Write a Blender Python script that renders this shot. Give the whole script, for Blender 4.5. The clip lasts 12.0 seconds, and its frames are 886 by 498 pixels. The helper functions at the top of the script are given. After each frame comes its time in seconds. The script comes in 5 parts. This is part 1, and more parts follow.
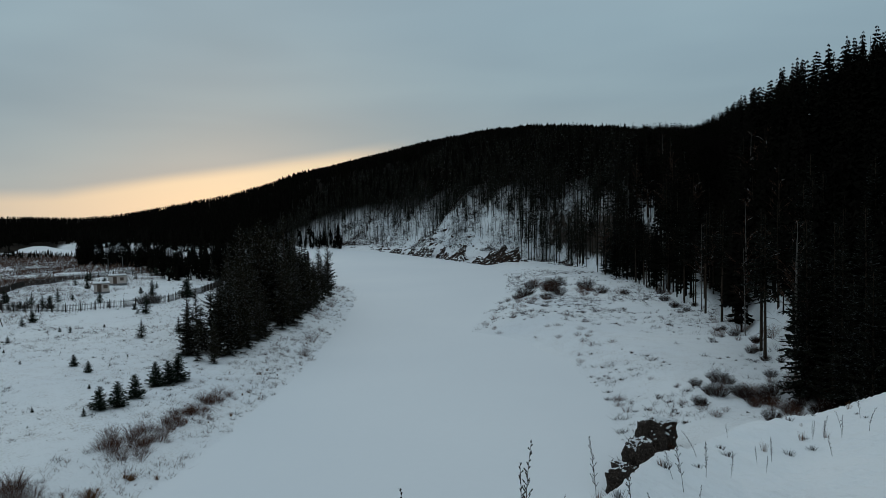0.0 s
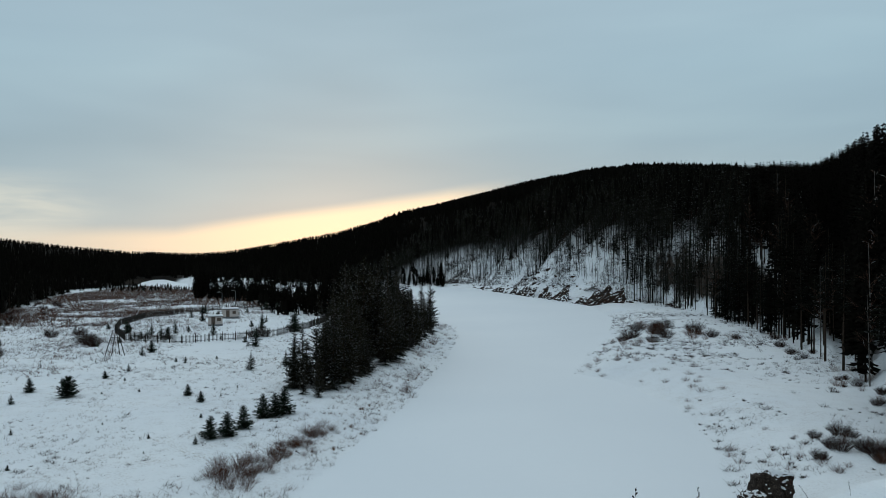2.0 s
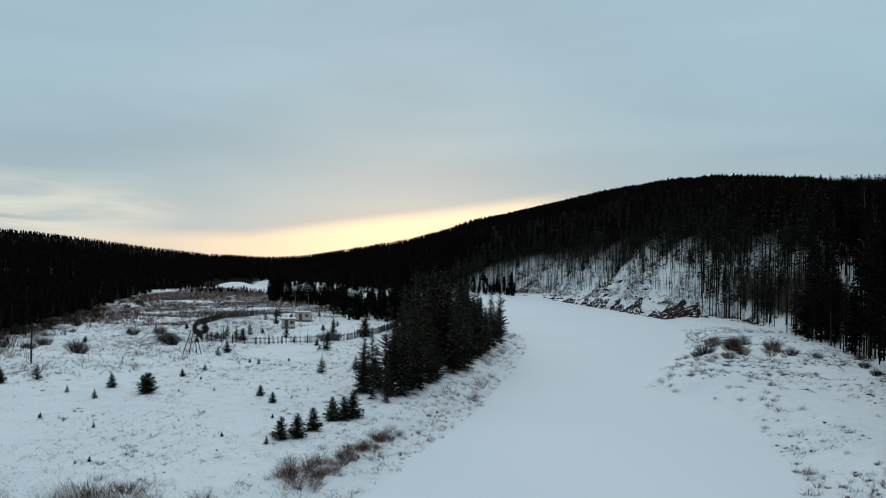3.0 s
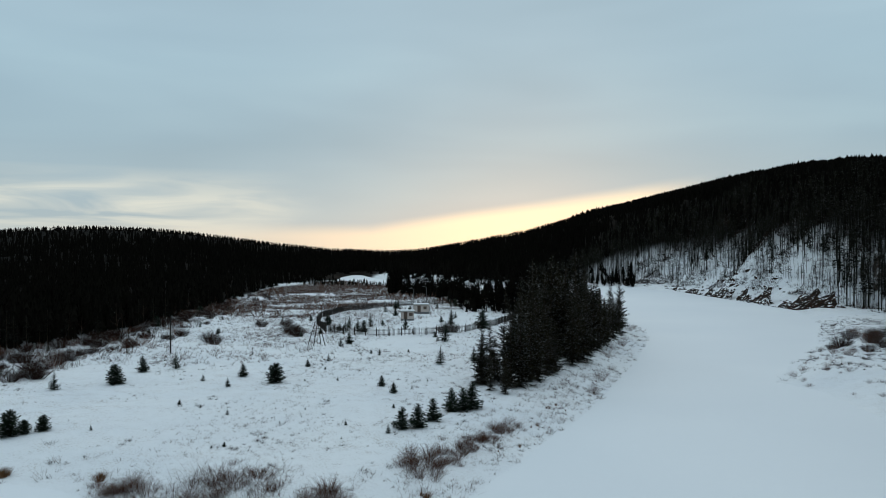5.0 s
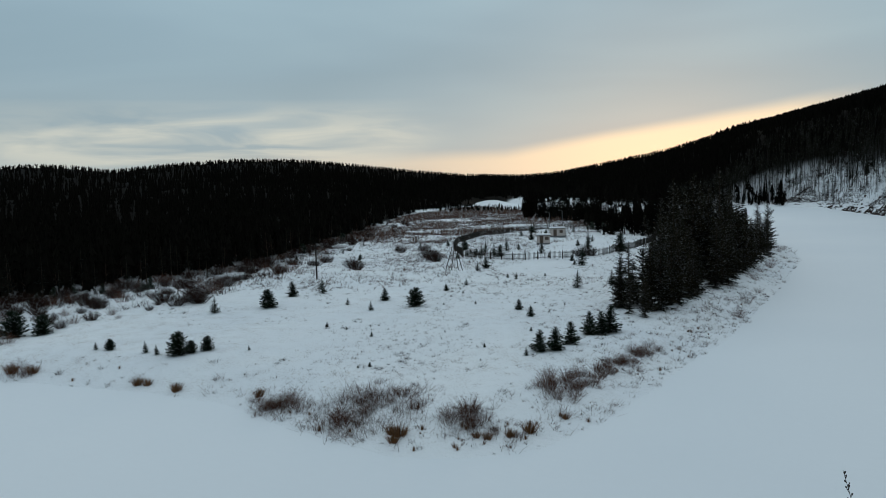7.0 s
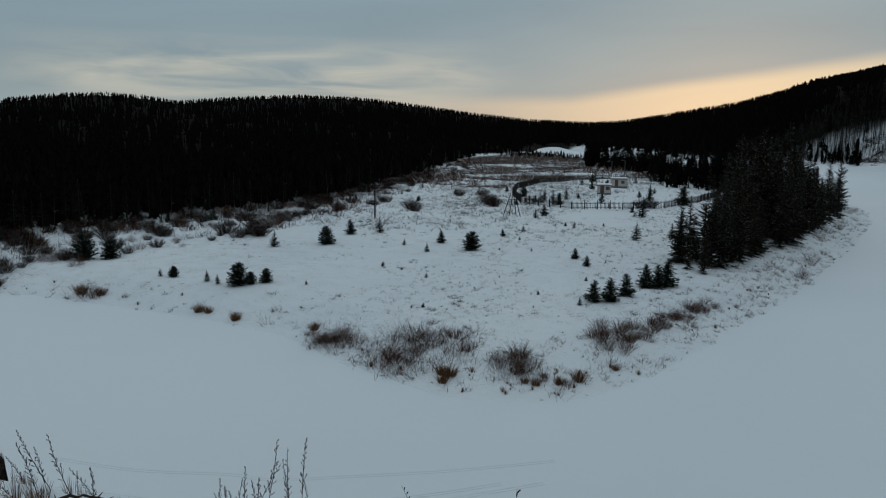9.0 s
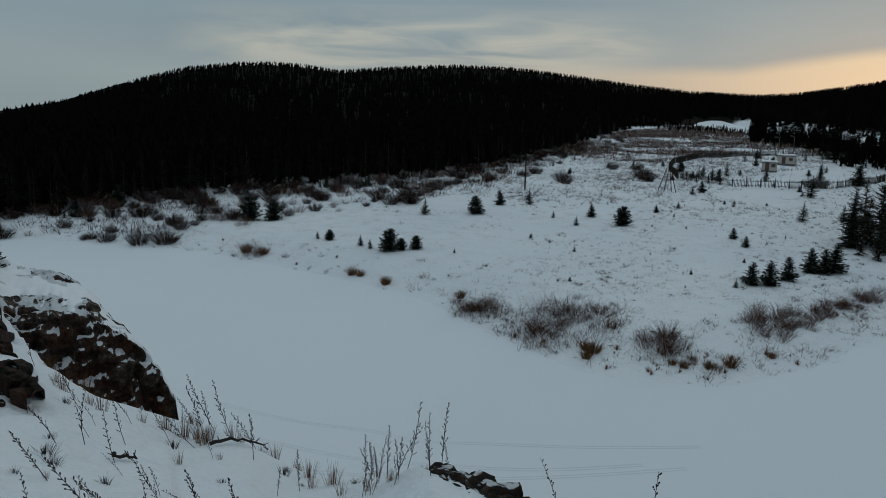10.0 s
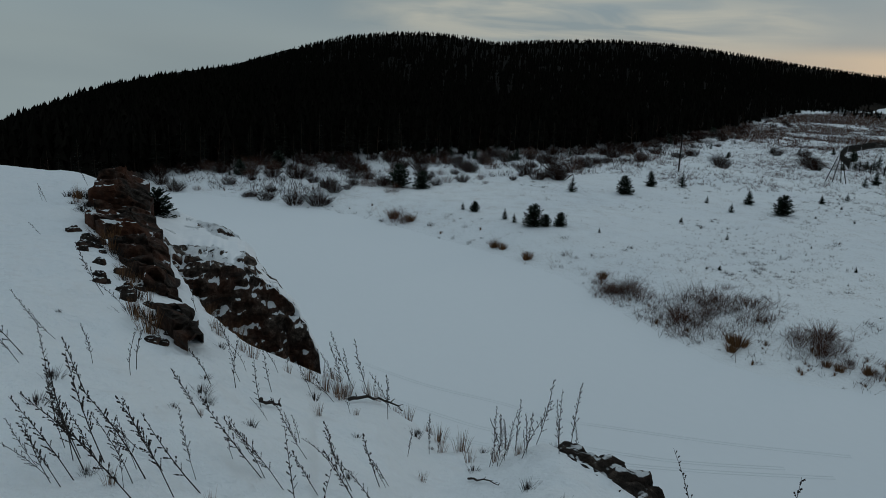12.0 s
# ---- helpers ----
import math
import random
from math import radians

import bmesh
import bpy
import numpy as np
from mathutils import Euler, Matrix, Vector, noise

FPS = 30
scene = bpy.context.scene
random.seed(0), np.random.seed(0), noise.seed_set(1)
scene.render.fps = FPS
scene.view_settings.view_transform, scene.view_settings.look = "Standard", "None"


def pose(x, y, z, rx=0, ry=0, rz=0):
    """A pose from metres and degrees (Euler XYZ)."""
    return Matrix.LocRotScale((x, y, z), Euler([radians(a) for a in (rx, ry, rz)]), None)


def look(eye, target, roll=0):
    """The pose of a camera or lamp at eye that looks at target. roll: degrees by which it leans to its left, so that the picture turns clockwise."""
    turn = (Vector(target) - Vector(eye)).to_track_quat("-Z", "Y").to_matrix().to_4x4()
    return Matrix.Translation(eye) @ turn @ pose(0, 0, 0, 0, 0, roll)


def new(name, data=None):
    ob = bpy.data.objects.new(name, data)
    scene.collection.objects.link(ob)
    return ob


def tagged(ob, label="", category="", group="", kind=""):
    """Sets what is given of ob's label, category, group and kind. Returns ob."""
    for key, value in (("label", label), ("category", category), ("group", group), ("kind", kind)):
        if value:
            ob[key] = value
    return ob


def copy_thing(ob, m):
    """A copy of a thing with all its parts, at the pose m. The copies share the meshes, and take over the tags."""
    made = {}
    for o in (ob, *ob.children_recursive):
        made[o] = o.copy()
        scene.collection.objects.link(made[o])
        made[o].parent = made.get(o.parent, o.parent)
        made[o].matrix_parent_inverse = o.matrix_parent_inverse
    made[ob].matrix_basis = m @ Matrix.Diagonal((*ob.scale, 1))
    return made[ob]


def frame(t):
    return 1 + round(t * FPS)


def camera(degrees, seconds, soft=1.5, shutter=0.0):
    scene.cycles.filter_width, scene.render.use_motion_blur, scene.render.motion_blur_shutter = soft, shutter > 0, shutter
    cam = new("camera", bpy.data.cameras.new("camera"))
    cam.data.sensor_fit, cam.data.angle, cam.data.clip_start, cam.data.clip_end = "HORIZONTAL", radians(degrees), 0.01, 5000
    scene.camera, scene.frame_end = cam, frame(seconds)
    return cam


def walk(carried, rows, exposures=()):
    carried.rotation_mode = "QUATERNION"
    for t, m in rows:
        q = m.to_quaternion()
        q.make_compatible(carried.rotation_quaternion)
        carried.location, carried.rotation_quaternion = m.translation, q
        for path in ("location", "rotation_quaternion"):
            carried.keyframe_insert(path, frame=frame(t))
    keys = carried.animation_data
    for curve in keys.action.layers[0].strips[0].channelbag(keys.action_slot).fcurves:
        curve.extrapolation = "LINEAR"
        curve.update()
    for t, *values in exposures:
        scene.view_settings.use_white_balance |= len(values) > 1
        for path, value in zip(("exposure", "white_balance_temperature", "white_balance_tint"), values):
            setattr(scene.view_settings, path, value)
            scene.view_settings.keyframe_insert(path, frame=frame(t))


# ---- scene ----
cam = camera(57.8, 12.0, soft=0.8)
CAM_Z = 20.0
PATH = [
    (0.0, pose(0, 0, CAM_Z, 87.30, 0.97, -4.61)),
    (0.5, pose(0, 0, CAM_Z, 88.36, 0.31, -3.25)),
    (1.0, pose(0, 0, CAM_Z, 88.94, 0.12, -1.44)),
    (1.5, pose(0, 0, CAM_Z, 89.55, 0.13, 0.60)),
    (2.0, pose(0, 0, CAM_Z, 90.15, 0.38, 2.72)),
    (2.5, pose(0, 0, CAM_Z, 90.46, 0.05, 5.64)),
    (3.0, pose(0, 0, CAM_Z, 90.72, -0.89, 7.76)),
    (5.0, pose(0, 0, CAM_Z, 90.07, -0.06, 16.05)),
    (5.5, pose(0, 0, CAM_Z, 88.83, 0.96, 18.91)),
    (6.0, pose(0, 0, CAM_Z, 87.64, 0.80, 21.83)),
    (6.5, pose(0, 0, CAM_Z, 86.42, 0.81, 23.92)),
    (7.0, pose(0, 0, CAM_Z, 84.81, 1.58, 25.61)),
    (9.0, pose(0, 0, CAM_Z, 80.84, -0.75, 30.01)),
    (9.5, pose(0, 0, CAM_Z, 80.99, -1.85, 34.80)),
    (10.0, pose(0, 0, CAM_Z, 78.61, -1.23, 40.80)),
    (10.5, pose(0, 0, CAM_Z, 77.73, -2.19, 44.68)),
    (11.0, pose(0, 0, CAM_Z, 76.69, -2.75, 47.42)),
    (11.5, pose(0, 0, CAM_Z, 76.15, -3.24, 50.12)),
    (12.0, pose(0, 0, CAM_Z, 76.38, -2.84, 51.58)),
]
EXPOSURES = [(0.0, -0.41), (1.0, -0.17), (1.6, -0.08), (2.5, 0.02), (5.5, 0.06), (6.5, -0.09), (7.2, -0.20), (9.0, -0.56), (10.0, -0.66), (12.0, -0.75)]
walk(cam, PATH, EXPOSURES)

# ---- world and sun: winter overcast, low sun behind the ridge ----
SUN_AZ, SUN_EL = radians(10.0), radians(4.0)   # azimuth to the left of +y


def node(tree, kind, **inputs):
    n = tree.nodes.new(kind)
    for key, value in inputs.items():
        n.inputs[key.replace("_", " ")].default_value = value
    return n


def math_node(tree, op, a, b=None, c=None, clamp=False):
    n = tree.nodes.new("ShaderNodeMath")
    n.operation, n.use_clamp = op, clamp
    for i, v in enumerate((a, b, c)):
        if v is None:
            continue
        if isinstance(v, (int, float)):
            n.inputs[i].default_value = v
        else:
            tree.links.new(v, n.inputs[i])
    return n.outputs[0]


def ramp_node(tree, fac, stops, mode="LINEAR"):
    n = tree.nodes.new("ShaderNodeValToRGB")
    n.color_ramp.interpolation = mode
    els = n.color_ramp.elements
    while len(els) < len(stops):
        els.new(0.5)
    for e, (p, c) in zip(els, stops):
        e.position = p
        e.color = (*c, 1.0) if len(c) == 3 else c
    tree.links.new(fac, n.inputs[0])
    return n.outputs[0]


def mix_node(tree, fac, a, b, blend="MIX"):
    n = tree.nodes.new("ShaderNodeMix")
    n.data_type, n.blend_type = "RGBA", blend
    for sock, v in ((n.inputs[0], fac), (n.inputs[6], a), (n.inputs[7], b)):
        if isinstance(v, (int, float)):
            sock.default_value = v
        elif isinstance(v, tuple):
            sock.default_value = (*v, 1.0)
        else:
            tree.links.new(v, sock)
    return n.outputs[2]


def build_world():
    world = bpy.data.worlds.new("winter_sky")
    world.use_nodes = True
    scene.world = world
    tr = world.node_tree
    tr.nodes.clear()
    co = tr.nodes.new("ShaderNodeTexCoord").outputs["Generated"]
    sep = tr.nodes.new("ShaderNodeSeparateXYZ")
    tr.links.new(co, sep.inputs[0])
    x, y, z = sep.outputs
    # overcast layer: pale towards the horizon, blue-grey above, lightest overhead
    base = ramp_node(tr, math_node(tr, "MAXIMUM", z, 0.0), [
        (0.0, (0.43, 0.53, 0.555)), (0.06, (0.395, 0.515, 0.575)), (0.13, (0.345, 0.485, 0.57)),
        (0.22, (0.365, 0.52, 0.615)), (0.34, (0.41, 0.56, 0.655)), (0.55, (0.53, 0.665, 0.745)), (1.0, (0.66, 0.78, 0.855))])
    # soft cloud banks stretched along the horizon
    mp = tr.nodes.new("ShaderNodeMapping")
    mp.inputs["Scale"].default_value = (1.8, 1.8, 9.0)
    tr.links.new(co, mp.inputs[0])
    nz = node(tr, "ShaderNodeTexNoise", Scale=1.3, Detail=3.0, Roughness=0.42, Distortion=0.3)
    tr.links.new(mp.outputs[0], nz.inputs["Vector"])
    cloud = ramp_node(tr, nz.outputs[0], [(0.30, (0.91, 0.92, 0.93)), (0.5, (0.99, 0.99, 0.995)), (0.70, (1.10, 1.09, 1.07))])
    sky_col = mix_node(tr, 1.0, base, cloud, "MULTIPLY")
    # glow of the low sun under the edge of the cloud, which climbs towards the ridge
    flat = math_node(tr, "SQRT", math_node(tr, "ADD", math_node(tr, "MULTIPLY", x, x), math_node(tr, "MULTIPLY", y, y)))
    left = math_node(tr, "DIVIDE", x, flat)
    sx, sy = -math.sin(SUN_AZ), math.cos(SUN_AZ)
    toward = math_node(tr, "DIVIDE", math_node(tr, "ADD", math_node(tr, "MULTIPLY", x, sx), math_node(tr, "MULTIPLY", y, sy)), flat)
    side = ramp_node(tr, toward, [(0.82, (0, 0, 0)), (0.92, (0.40, 0.40, 0.40)), (0.975, (0.8, 0.8, 0.8)), (1.0, (1, 1, 1))])
    wob = math_node(tr, "MULTIPLY_ADD", nz.outputs[0], 0.022, -0.011)
    lip = math_node(tr, "MAXIMUM", math_node(tr, "MULTIPLY_ADD", left, 0.14, 0.0845), 0.034)
    under = math_node(tr, "SUBTRACT", lip, math_node(tr, "ADD", z, wob))
    low = ramp_node(tr, math_node(tr, "MULTIPLY_ADD", under, 48.0, 0.15, clamp=True), [(0.0, (0, 0, 0)), (1.0, (1, 1, 1))], "EASE")
    behind = math_node(tr, "MULTIPLY_ADD", left, -11.0, 0.55, clamp=True)   # the ridge's side of the sun stays dull
    glow = math_node(tr, "MULTIPLY", math_node(tr, "MULTIPLY", side, low), behind)
    warm = mix_node(tr, side, (0.72, 0.60, 0.48), (1.06, 0.90, 0.66))
    sky_col = mix_node(tr, math_node(tr, "MULTIPLY", glow, 0.95), sky_col, warm)
    # thin light streaks in the cloud, to the left of the valley: fine combed noise within a broad patch
    ax, ay = -math.sin(radians(42)), math.cos(radians(42))
    tow2 = math_node(tr, "DIVIDE", math_node(tr, "ADD", math_node(tr, "MULTIPLY", x, ax), math_node(tr, "MULTIPLY", y, ay)), flat)
    side2 = ramp_node(tr, tow2, [(0.95, (0, 0, 0)), (0.99, (0.75, 0.75, 0.75)), (1.0, (1, 1, 1))], "EASE")
    band2 = math_node(tr, "MULTIPLY_ADD", math_node(tr, "ABSOLUTE", math_node(tr, "SUBTRACT", z, 0.045)), -19.0, 1.0, clamp=True)
    comb = tr.nodes.new("ShaderNodeMapping")
    comb.inputs["Rotation"].default_value = (radians(9), radians(12), 0)
    comb.inputs["Scale"].default_value = (4.0, 4.0, 26.0)
    tr.links.new(co, comb.inputs[0])
    nz2 = node(tr, "ShaderNodeTexNoise", Scale=1.6, Detail=4.0, Roughness=0.5, Distortion=0.5)
    tr.links.new(comb.outputs[0], nz2.inputs["Vector"])
    wisp = math_node(tr, "MULTIPLY_ADD", nz2.outputs[0], 3.6, -1.12, clamp=True)
    streak = math_node(tr, "MULTIPLY", math_node(tr, "MULTIPLY", side2, band2), wisp)
    sky_col = mix_node(tr, math_node(tr, "MULTIPLY", streak, 0.95), sky_col, (0.92, 0.89, 0.74))
    bg = tr.nodes.new("ShaderNodeBackground")
    tr.links.new(sky_col, bg.inputs[0])
    bg.inputs[1].default_value = 0.92
    clear = tr.nodes.new("ShaderNodeTexSky")
    clear.sky_type, clear.sun_disc = "NISHITA", False
    clear.sun_elevation, clear.sun_rotation = SUN_EL, -SUN_AZ
    bg2 = tr.nodes.new("ShaderNodeBackground")
    tr.links.new(clear.outputs[0], bg2.inputs[0])
    bg2.inputs[1].default_value = 0.006
    add = tr.nodes.new("ShaderNodeAddShader")
    out = tr.nodes.new("ShaderNodeOutputWorld")
    tr.links.new(bg.outputs[0], add.inputs[0])
    tr.links.new(bg2.outputs[0], add.inputs[1])
    tr.links.new(add.outputs[0], out.inputs[0])


build_world()
sun = new("sun", bpy.data.lights.new("sun", "SUN"))
sun.data.energy, sun.data.angle, sun.data.color = 0.3, radians(14), (1.0, 0.86, 0.68)
sun.matrix_world = look((-math.sin(SUN_AZ) * 100, math.cos(SUN_AZ) * 100, CAM_Z + 100 * math.tan(radians(9))), (0, 0, CAM_Z))


# ---- materials ----
def material(name):
    m = bpy.data.materials.new(name)
    m.use_nodes = True
    tr = m.node_tree
    bsdf = tr.nodes["Principled BSDF"]
    return m, tr, bsdf


def noise_of(tr, scale, detail=4.0, rough=0.55, coord="Object", stretch=None):
    co = tr.nodes.new("ShaderNodeTexCoord").outputs[coord]
    if stretch:
        mp = tr.nodes.new("ShaderNodeMapping")
        mp.inputs["Scale"].default_value = stretch
        tr.links.new(co, mp.inputs[0])
        co = mp.outputs[0]
    n = node(tr, "ShaderNodeTexNoise", Scale=scale, Detail=detail, Roughness=rough)
    tr.links.new(co, n.inputs["Vector"])
    return n.outputs[0]


def bump_of(tr, bsdf, height, strength, distance):
    b = node(tr, "ShaderNodeBump", Strength=strength, Distance=distance)
    tr.links.new(height, b.inputs["Height"])
    tr.links.new(b.outputs[0], bsdf.inputs["Normal"])


def up_of(tr):
    g = tr.nodes.new("ShaderNodeNewGeometry")
    s = tr.nodes.new("ShaderNodeSeparateXYZ")
    tr.links.new(g.outputs["Normal"], s.inputs[0])
    return s.outputs[2]


SNOW = (0.80, 0.825, 0.85)


def snow_ground():
    """Snow with dead grass showing through in patches, a floor painted dark with tree shade under the woods and rock
    where it is steep.
    """
    m, tr, b = material("snowy_ground")
    big, mid, fine = noise_of(tr, 0.05), noise_of(tr, 0.45, 5), noise_of(tr, 5.0, 6, 0.65)
    tone = ramp_node(tr, big, [(0.3, (0.77, 0.80, 0.835)), (0.7, (0.84, 0.86, 0.875))])
    # dead stalks: where two noises meet
    grass_at = tr.nodes.new("ShaderNodeAttribute")
    grass_at.attribute_name = "grass"
    pick = math_node(tr, "MULTIPLY", math_node(tr, "MULTIPLY_ADD", fine, 6.0, -3.05, clamp=True), math_node(tr, "MULTIPLY_ADD", mid, 4.0, -1.6, clamp=True))
    pick = math_node(tr, "MULTIPLY", pick, grass_at.outputs["Fac"], clamp=True)
    stalk = ramp_node(tr, mid, [(0.4, (0.16, 0.13, 0.10)), (0.6, (0.26, 0.19, 0.13))])
    col = mix_node(tr, pick, tone, stalk)
    steep = math_node(tr, "MULTIPLY_ADD", math_node(tr, "ADD", up_of(tr), math_node(tr, "MULTIPLY_ADD", mid, 0.35, -0.175)), -7.0, 3.9, clamp=True)
    rock = ramp_node(tr, fine, [(0.35, (0.018, 0.015, 0.013)), (0.65, (0.10, 0.08, 0.066))])
    col = mix_node(tr, steep, col, rock)
    # forest floor painted near-black: tree shade in the colour, so gaps look dark
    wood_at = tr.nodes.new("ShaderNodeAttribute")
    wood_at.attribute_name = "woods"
    shaded_floor = ramp_node(tr, fine, [(0.35, (0.004, 0.0035, 0.003)), (0.6, (0.009, 0.0075, 0.006)), (0.75, (0.016, 0.014, 0.012))])
    col = mix_node(tr, wood_at.outputs["Fac"], col, shaded_floor)
    tr.links.new(col, b.inputs["Base Color"])
    b.inputs["Roughness"].default_value = 0.9
    b.inputs["Specular IOR Level"].default_value = 0.02
    small = noise_of(tr, 1.6, 5, 0.6)
    bump_of(tr, b, math_node(tr, "ADD", math_node(tr, "MULTIPLY", fine, 0.35), math_node(tr, "MULTIPLY_ADD", mid, 2.0, small)), 0.75, 0.22)
    return m


def ice_snow():
    m, tr, b = material("snow_on_ice")
    big, fine = noise_of(tr, 0.02, 3), noise_of(tr, 0.9, 6, 0.6, stretch=(1, 1.6, 1))
    col = mix_node(tr, math_node(tr, "MULTIPLY", fine, 0.25), ramp_node(tr, big, [(0.3, (0.78, 0.81, 0.84)), (0.7, (0.83, 0.855, 0.875))]), (0.72, 0.75, 0.78))
    tr.links.new(col, b.inputs["Base Color"])
    b.inputs["Roughness"].default_value = 0.8
    b.inputs["Specular IOR Level"].default_value = 0.1
    bump_of(tr, b, fine, 0.25, 0.06)
    return m


def needles(name, dark, light, snow=0.35):
    m, tr, b = material(name)
    info = tr.nodes.new("ShaderNodeObjectInfo").outputs["Random"]
    isl = tr.nodes.new("ShaderNodeNewGeometry").outputs["Random Per Island"]
    col = ramp_node(tr, math_node(tr, "MULTIPLY_ADD", isl, 0.6, math_node(tr, "MULTIPLY", info, 0.4)), [(0.0, dark), (1.0, light)])
    fine = noise_of(tr, 3.0, 4, 0.6)
    if snow > 0:
        dust = math_node(tr, "MULTIPLY", math_node(tr, "MULTIPLY_ADD", fine, 12.0, -6.8, clamp=True), math_node(tr, "MULTIPLY", math_node(tr, "ABSOLUTE", up_of(tr)), snow))
        col = mix_node(tr, dust, col, SNOW)
    tr.links.new(col, b.inputs["Base Color"])
    b.inputs["Roughness"].default_value = 0.85
    b.inputs["Specular IOR Level"].default_value = 0.0
    return m


def bark(name, dark, light, scale=6.0, stretch=(1, 1, 0.25)):
    m, tr, b = material(name)
    n, big = noise_of(tr, scale, 5, 0.65, stretch=stretch), noise_of(tr, 0.4, 2)
    col = mix_node(tr, math_node(tr, "MULTIPLY", big, 0.5), ramp_node(tr, n, [(0.35, dark), (0.65, light)]), dark)
    tr.links.new(col, b.inputs["Base Color"])
    b.inputs["Roughness"].default_value = 0.9
    b.inputs["Specular IOR Level"].default_value = 0.05
    bump_of(tr, b, n, 0.6, 0.03)
    return m


def twigs(name, dark, light, laden=0.0):
    """Dry twigs and stalks; laden: the share of them that carries snow."""
    m, tr, b = material(name)
    isl = tr.nodes.new("ShaderNodeNewGeometry").outputs["Random Per Island"]
    stops = [(0.0, dark), (1.0, light)]
    if laden:
        stops = [(0.0, dark), (1.0 - laden, light), (1.004 - laden, SNOW), (1.0, SNOW)]
    tr.links.new(ramp_node(tr, isl, stops), b.inputs["Base Color"])
    b.inputs["Roughness"].default_value = 0.9
    b.inputs["Specular IOR Level"].default_value = 0.0
    return m


def rock_snow(name, cover, tone=1.0, rust=-1.9):
    """Layered limestone with lichen, snow on what faces up."""
    m, tr, b = material(name)
    fine, mid, layer = noise_of(tr, 7.0, 8, 0.7), noise_of(tr, 1.3, 4), noise_of(tr, 3.0, 5, 0.6, stretch=(0.4, 0.4, 2.5))
    col = ramp_node(tr, fine, [(0.34, (0.008 * tone, 0.007 * tone, 0.006 * tone)), (0.52, (0.036 * tone, 0.027 * tone, 0.022 * tone)), (0.72, (0.15 * tone, 0.12 * tone, 0.10 * tone))])
    col = mix_node(tr, math_node(tr, "MULTIPLY_ADD", mid, 4.0, rust, clamp=True), col, mix_node(tr, fine, (0.012, 0.007, 0.005), (0.17, 0.065, 0.036)))
    col = mix_node(tr, math_node(tr, "MULTIPLY_ADD", layer, 6.0, -3.6, clamp=True), col, (0.035, 0.03, 0.028))
    snow = math_node(tr, "MULTIPLY_ADD", math_node(tr, "ADD", up_of(tr), math_node(tr, "MULTIPLY_ADD", mid, 1.2, -0.6)), 18.0, cover * 1.8, clamp=True)
    col = mix_node(tr, snow, col, SNOW)
    tr.links.new(col, b.inputs["Base Color"])
    b.inputs["Roughness"].default_value = 0.9
    b.inputs["Specular IOR Level"].default_value = 0.1
    bump_of(tr, b, math_node(tr, "ADD", fine, math_node(tr, "MULTIPLY", layer, 1.5)), 0.9, 0.16)
    return m


def plain(name, dark, light, scale=8.0, rough=0.7, metal=0.0, stretch=None):
    m, tr, b = material(name)
    n = noise_of(tr, scale, 5, 0.6, stretch=stretch)
    tr.links.new(ramp_node(tr, n, [(0.3, dark), (0.7, light)]), b.inputs["Base Color"])
    b.inputs["Roughness"].default_value = rough
    b.inputs["Metallic"].default_value = metal
    bump_of(tr, b, n, 0.3, 0.01)
    return m


M_GROUND, M_ICE, M_ROCK, M_BURIED = snow_ground(), ice_snow(), rock_snow("snowy_rock", -9.0), rock_snow("snow_buried_rock", -4.6)
M_CRAG = rock_snow("snow_flecked_crag", -7.4, 0.8)
M_BANK = rock_snow("grey_bank_rock", -8.2, 1.3, -2.5)
M_LEDGE, M_SPUR = rock_snow("earthy_ledge_rock", -10.2, 0.8, -1.6), rock_snow("spur_rock", -8.0, 2.0, -1.75)
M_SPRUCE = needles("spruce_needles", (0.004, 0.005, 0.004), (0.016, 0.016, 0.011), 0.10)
M_SAPLING = needles("young_pine_needles", (0.008, 0.015, 0.010), (0.028, 0.038, 0.024), 0.55)
# distant crowns painted near-black, the woods' deep shade put into the needle colour
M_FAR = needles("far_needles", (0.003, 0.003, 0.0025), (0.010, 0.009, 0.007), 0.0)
M_CLIFFTREE = needles("snow_flecked_needles", (0.006, 0.006, 0.005), (0.022, 0.021, 0.015), 0.30)
M_CLUMP = needles("riverside_needles", (0.003, 0.004, 0.003), (0.026, 0.021, 0.011), 0.36)
M_BARK = bark("pine_bark", (0.018, 0.014, 0.011), (0.075, 0.052, 0.038))
M_BIRCH = bark("birch_bark", (0.04, 0.036, 0.032), (0.26, 0.24, 0.225), 3.0, (1, 1, 0.6))
M_TWIG = twigs("bare_twigs", (0.042, 0.022, 0.017), (0.165, 0.092, 0.066), 0.08)
M_DARKTWIG = twigs("dark_twigs", (0.012, 0.008, 0.007), (0.058, 0.030, 0.023), 0.04)
M_LIMB = twigs("dark_limbs", (0.03, 0.019, 0.015), (0.09, 0.055, 0.042))
M_WILLOW = twigs("willow_twigs", (0.042, 0.018, 0.013), (0.195, 0.086, 0.053), 0.10)
M_STRAW = twigs("dead_grass", (0.065, 0.030, 0.016), (0.24, 0.13, 0.066))
M_WEED = twigs("dry_weed", (0.018, 0.015, 0.014), (0.06, 0.05, 0.045))
M_WOOD = bark("weathered_wood", (0.02, 0.018, 0.017), (0.06, 0.052, 0.045))
M_SNOW = plain("roof_snow", (0.78, 0.80, 0.83), (0.85, 0.865, 0.88), 3.0, 0.7)
M_METAL = plain("galvanised_steel", (0.10, 0.105, 0.11), (0.20, 0.205, 0.21), 12.0, 0.55, 0.6)
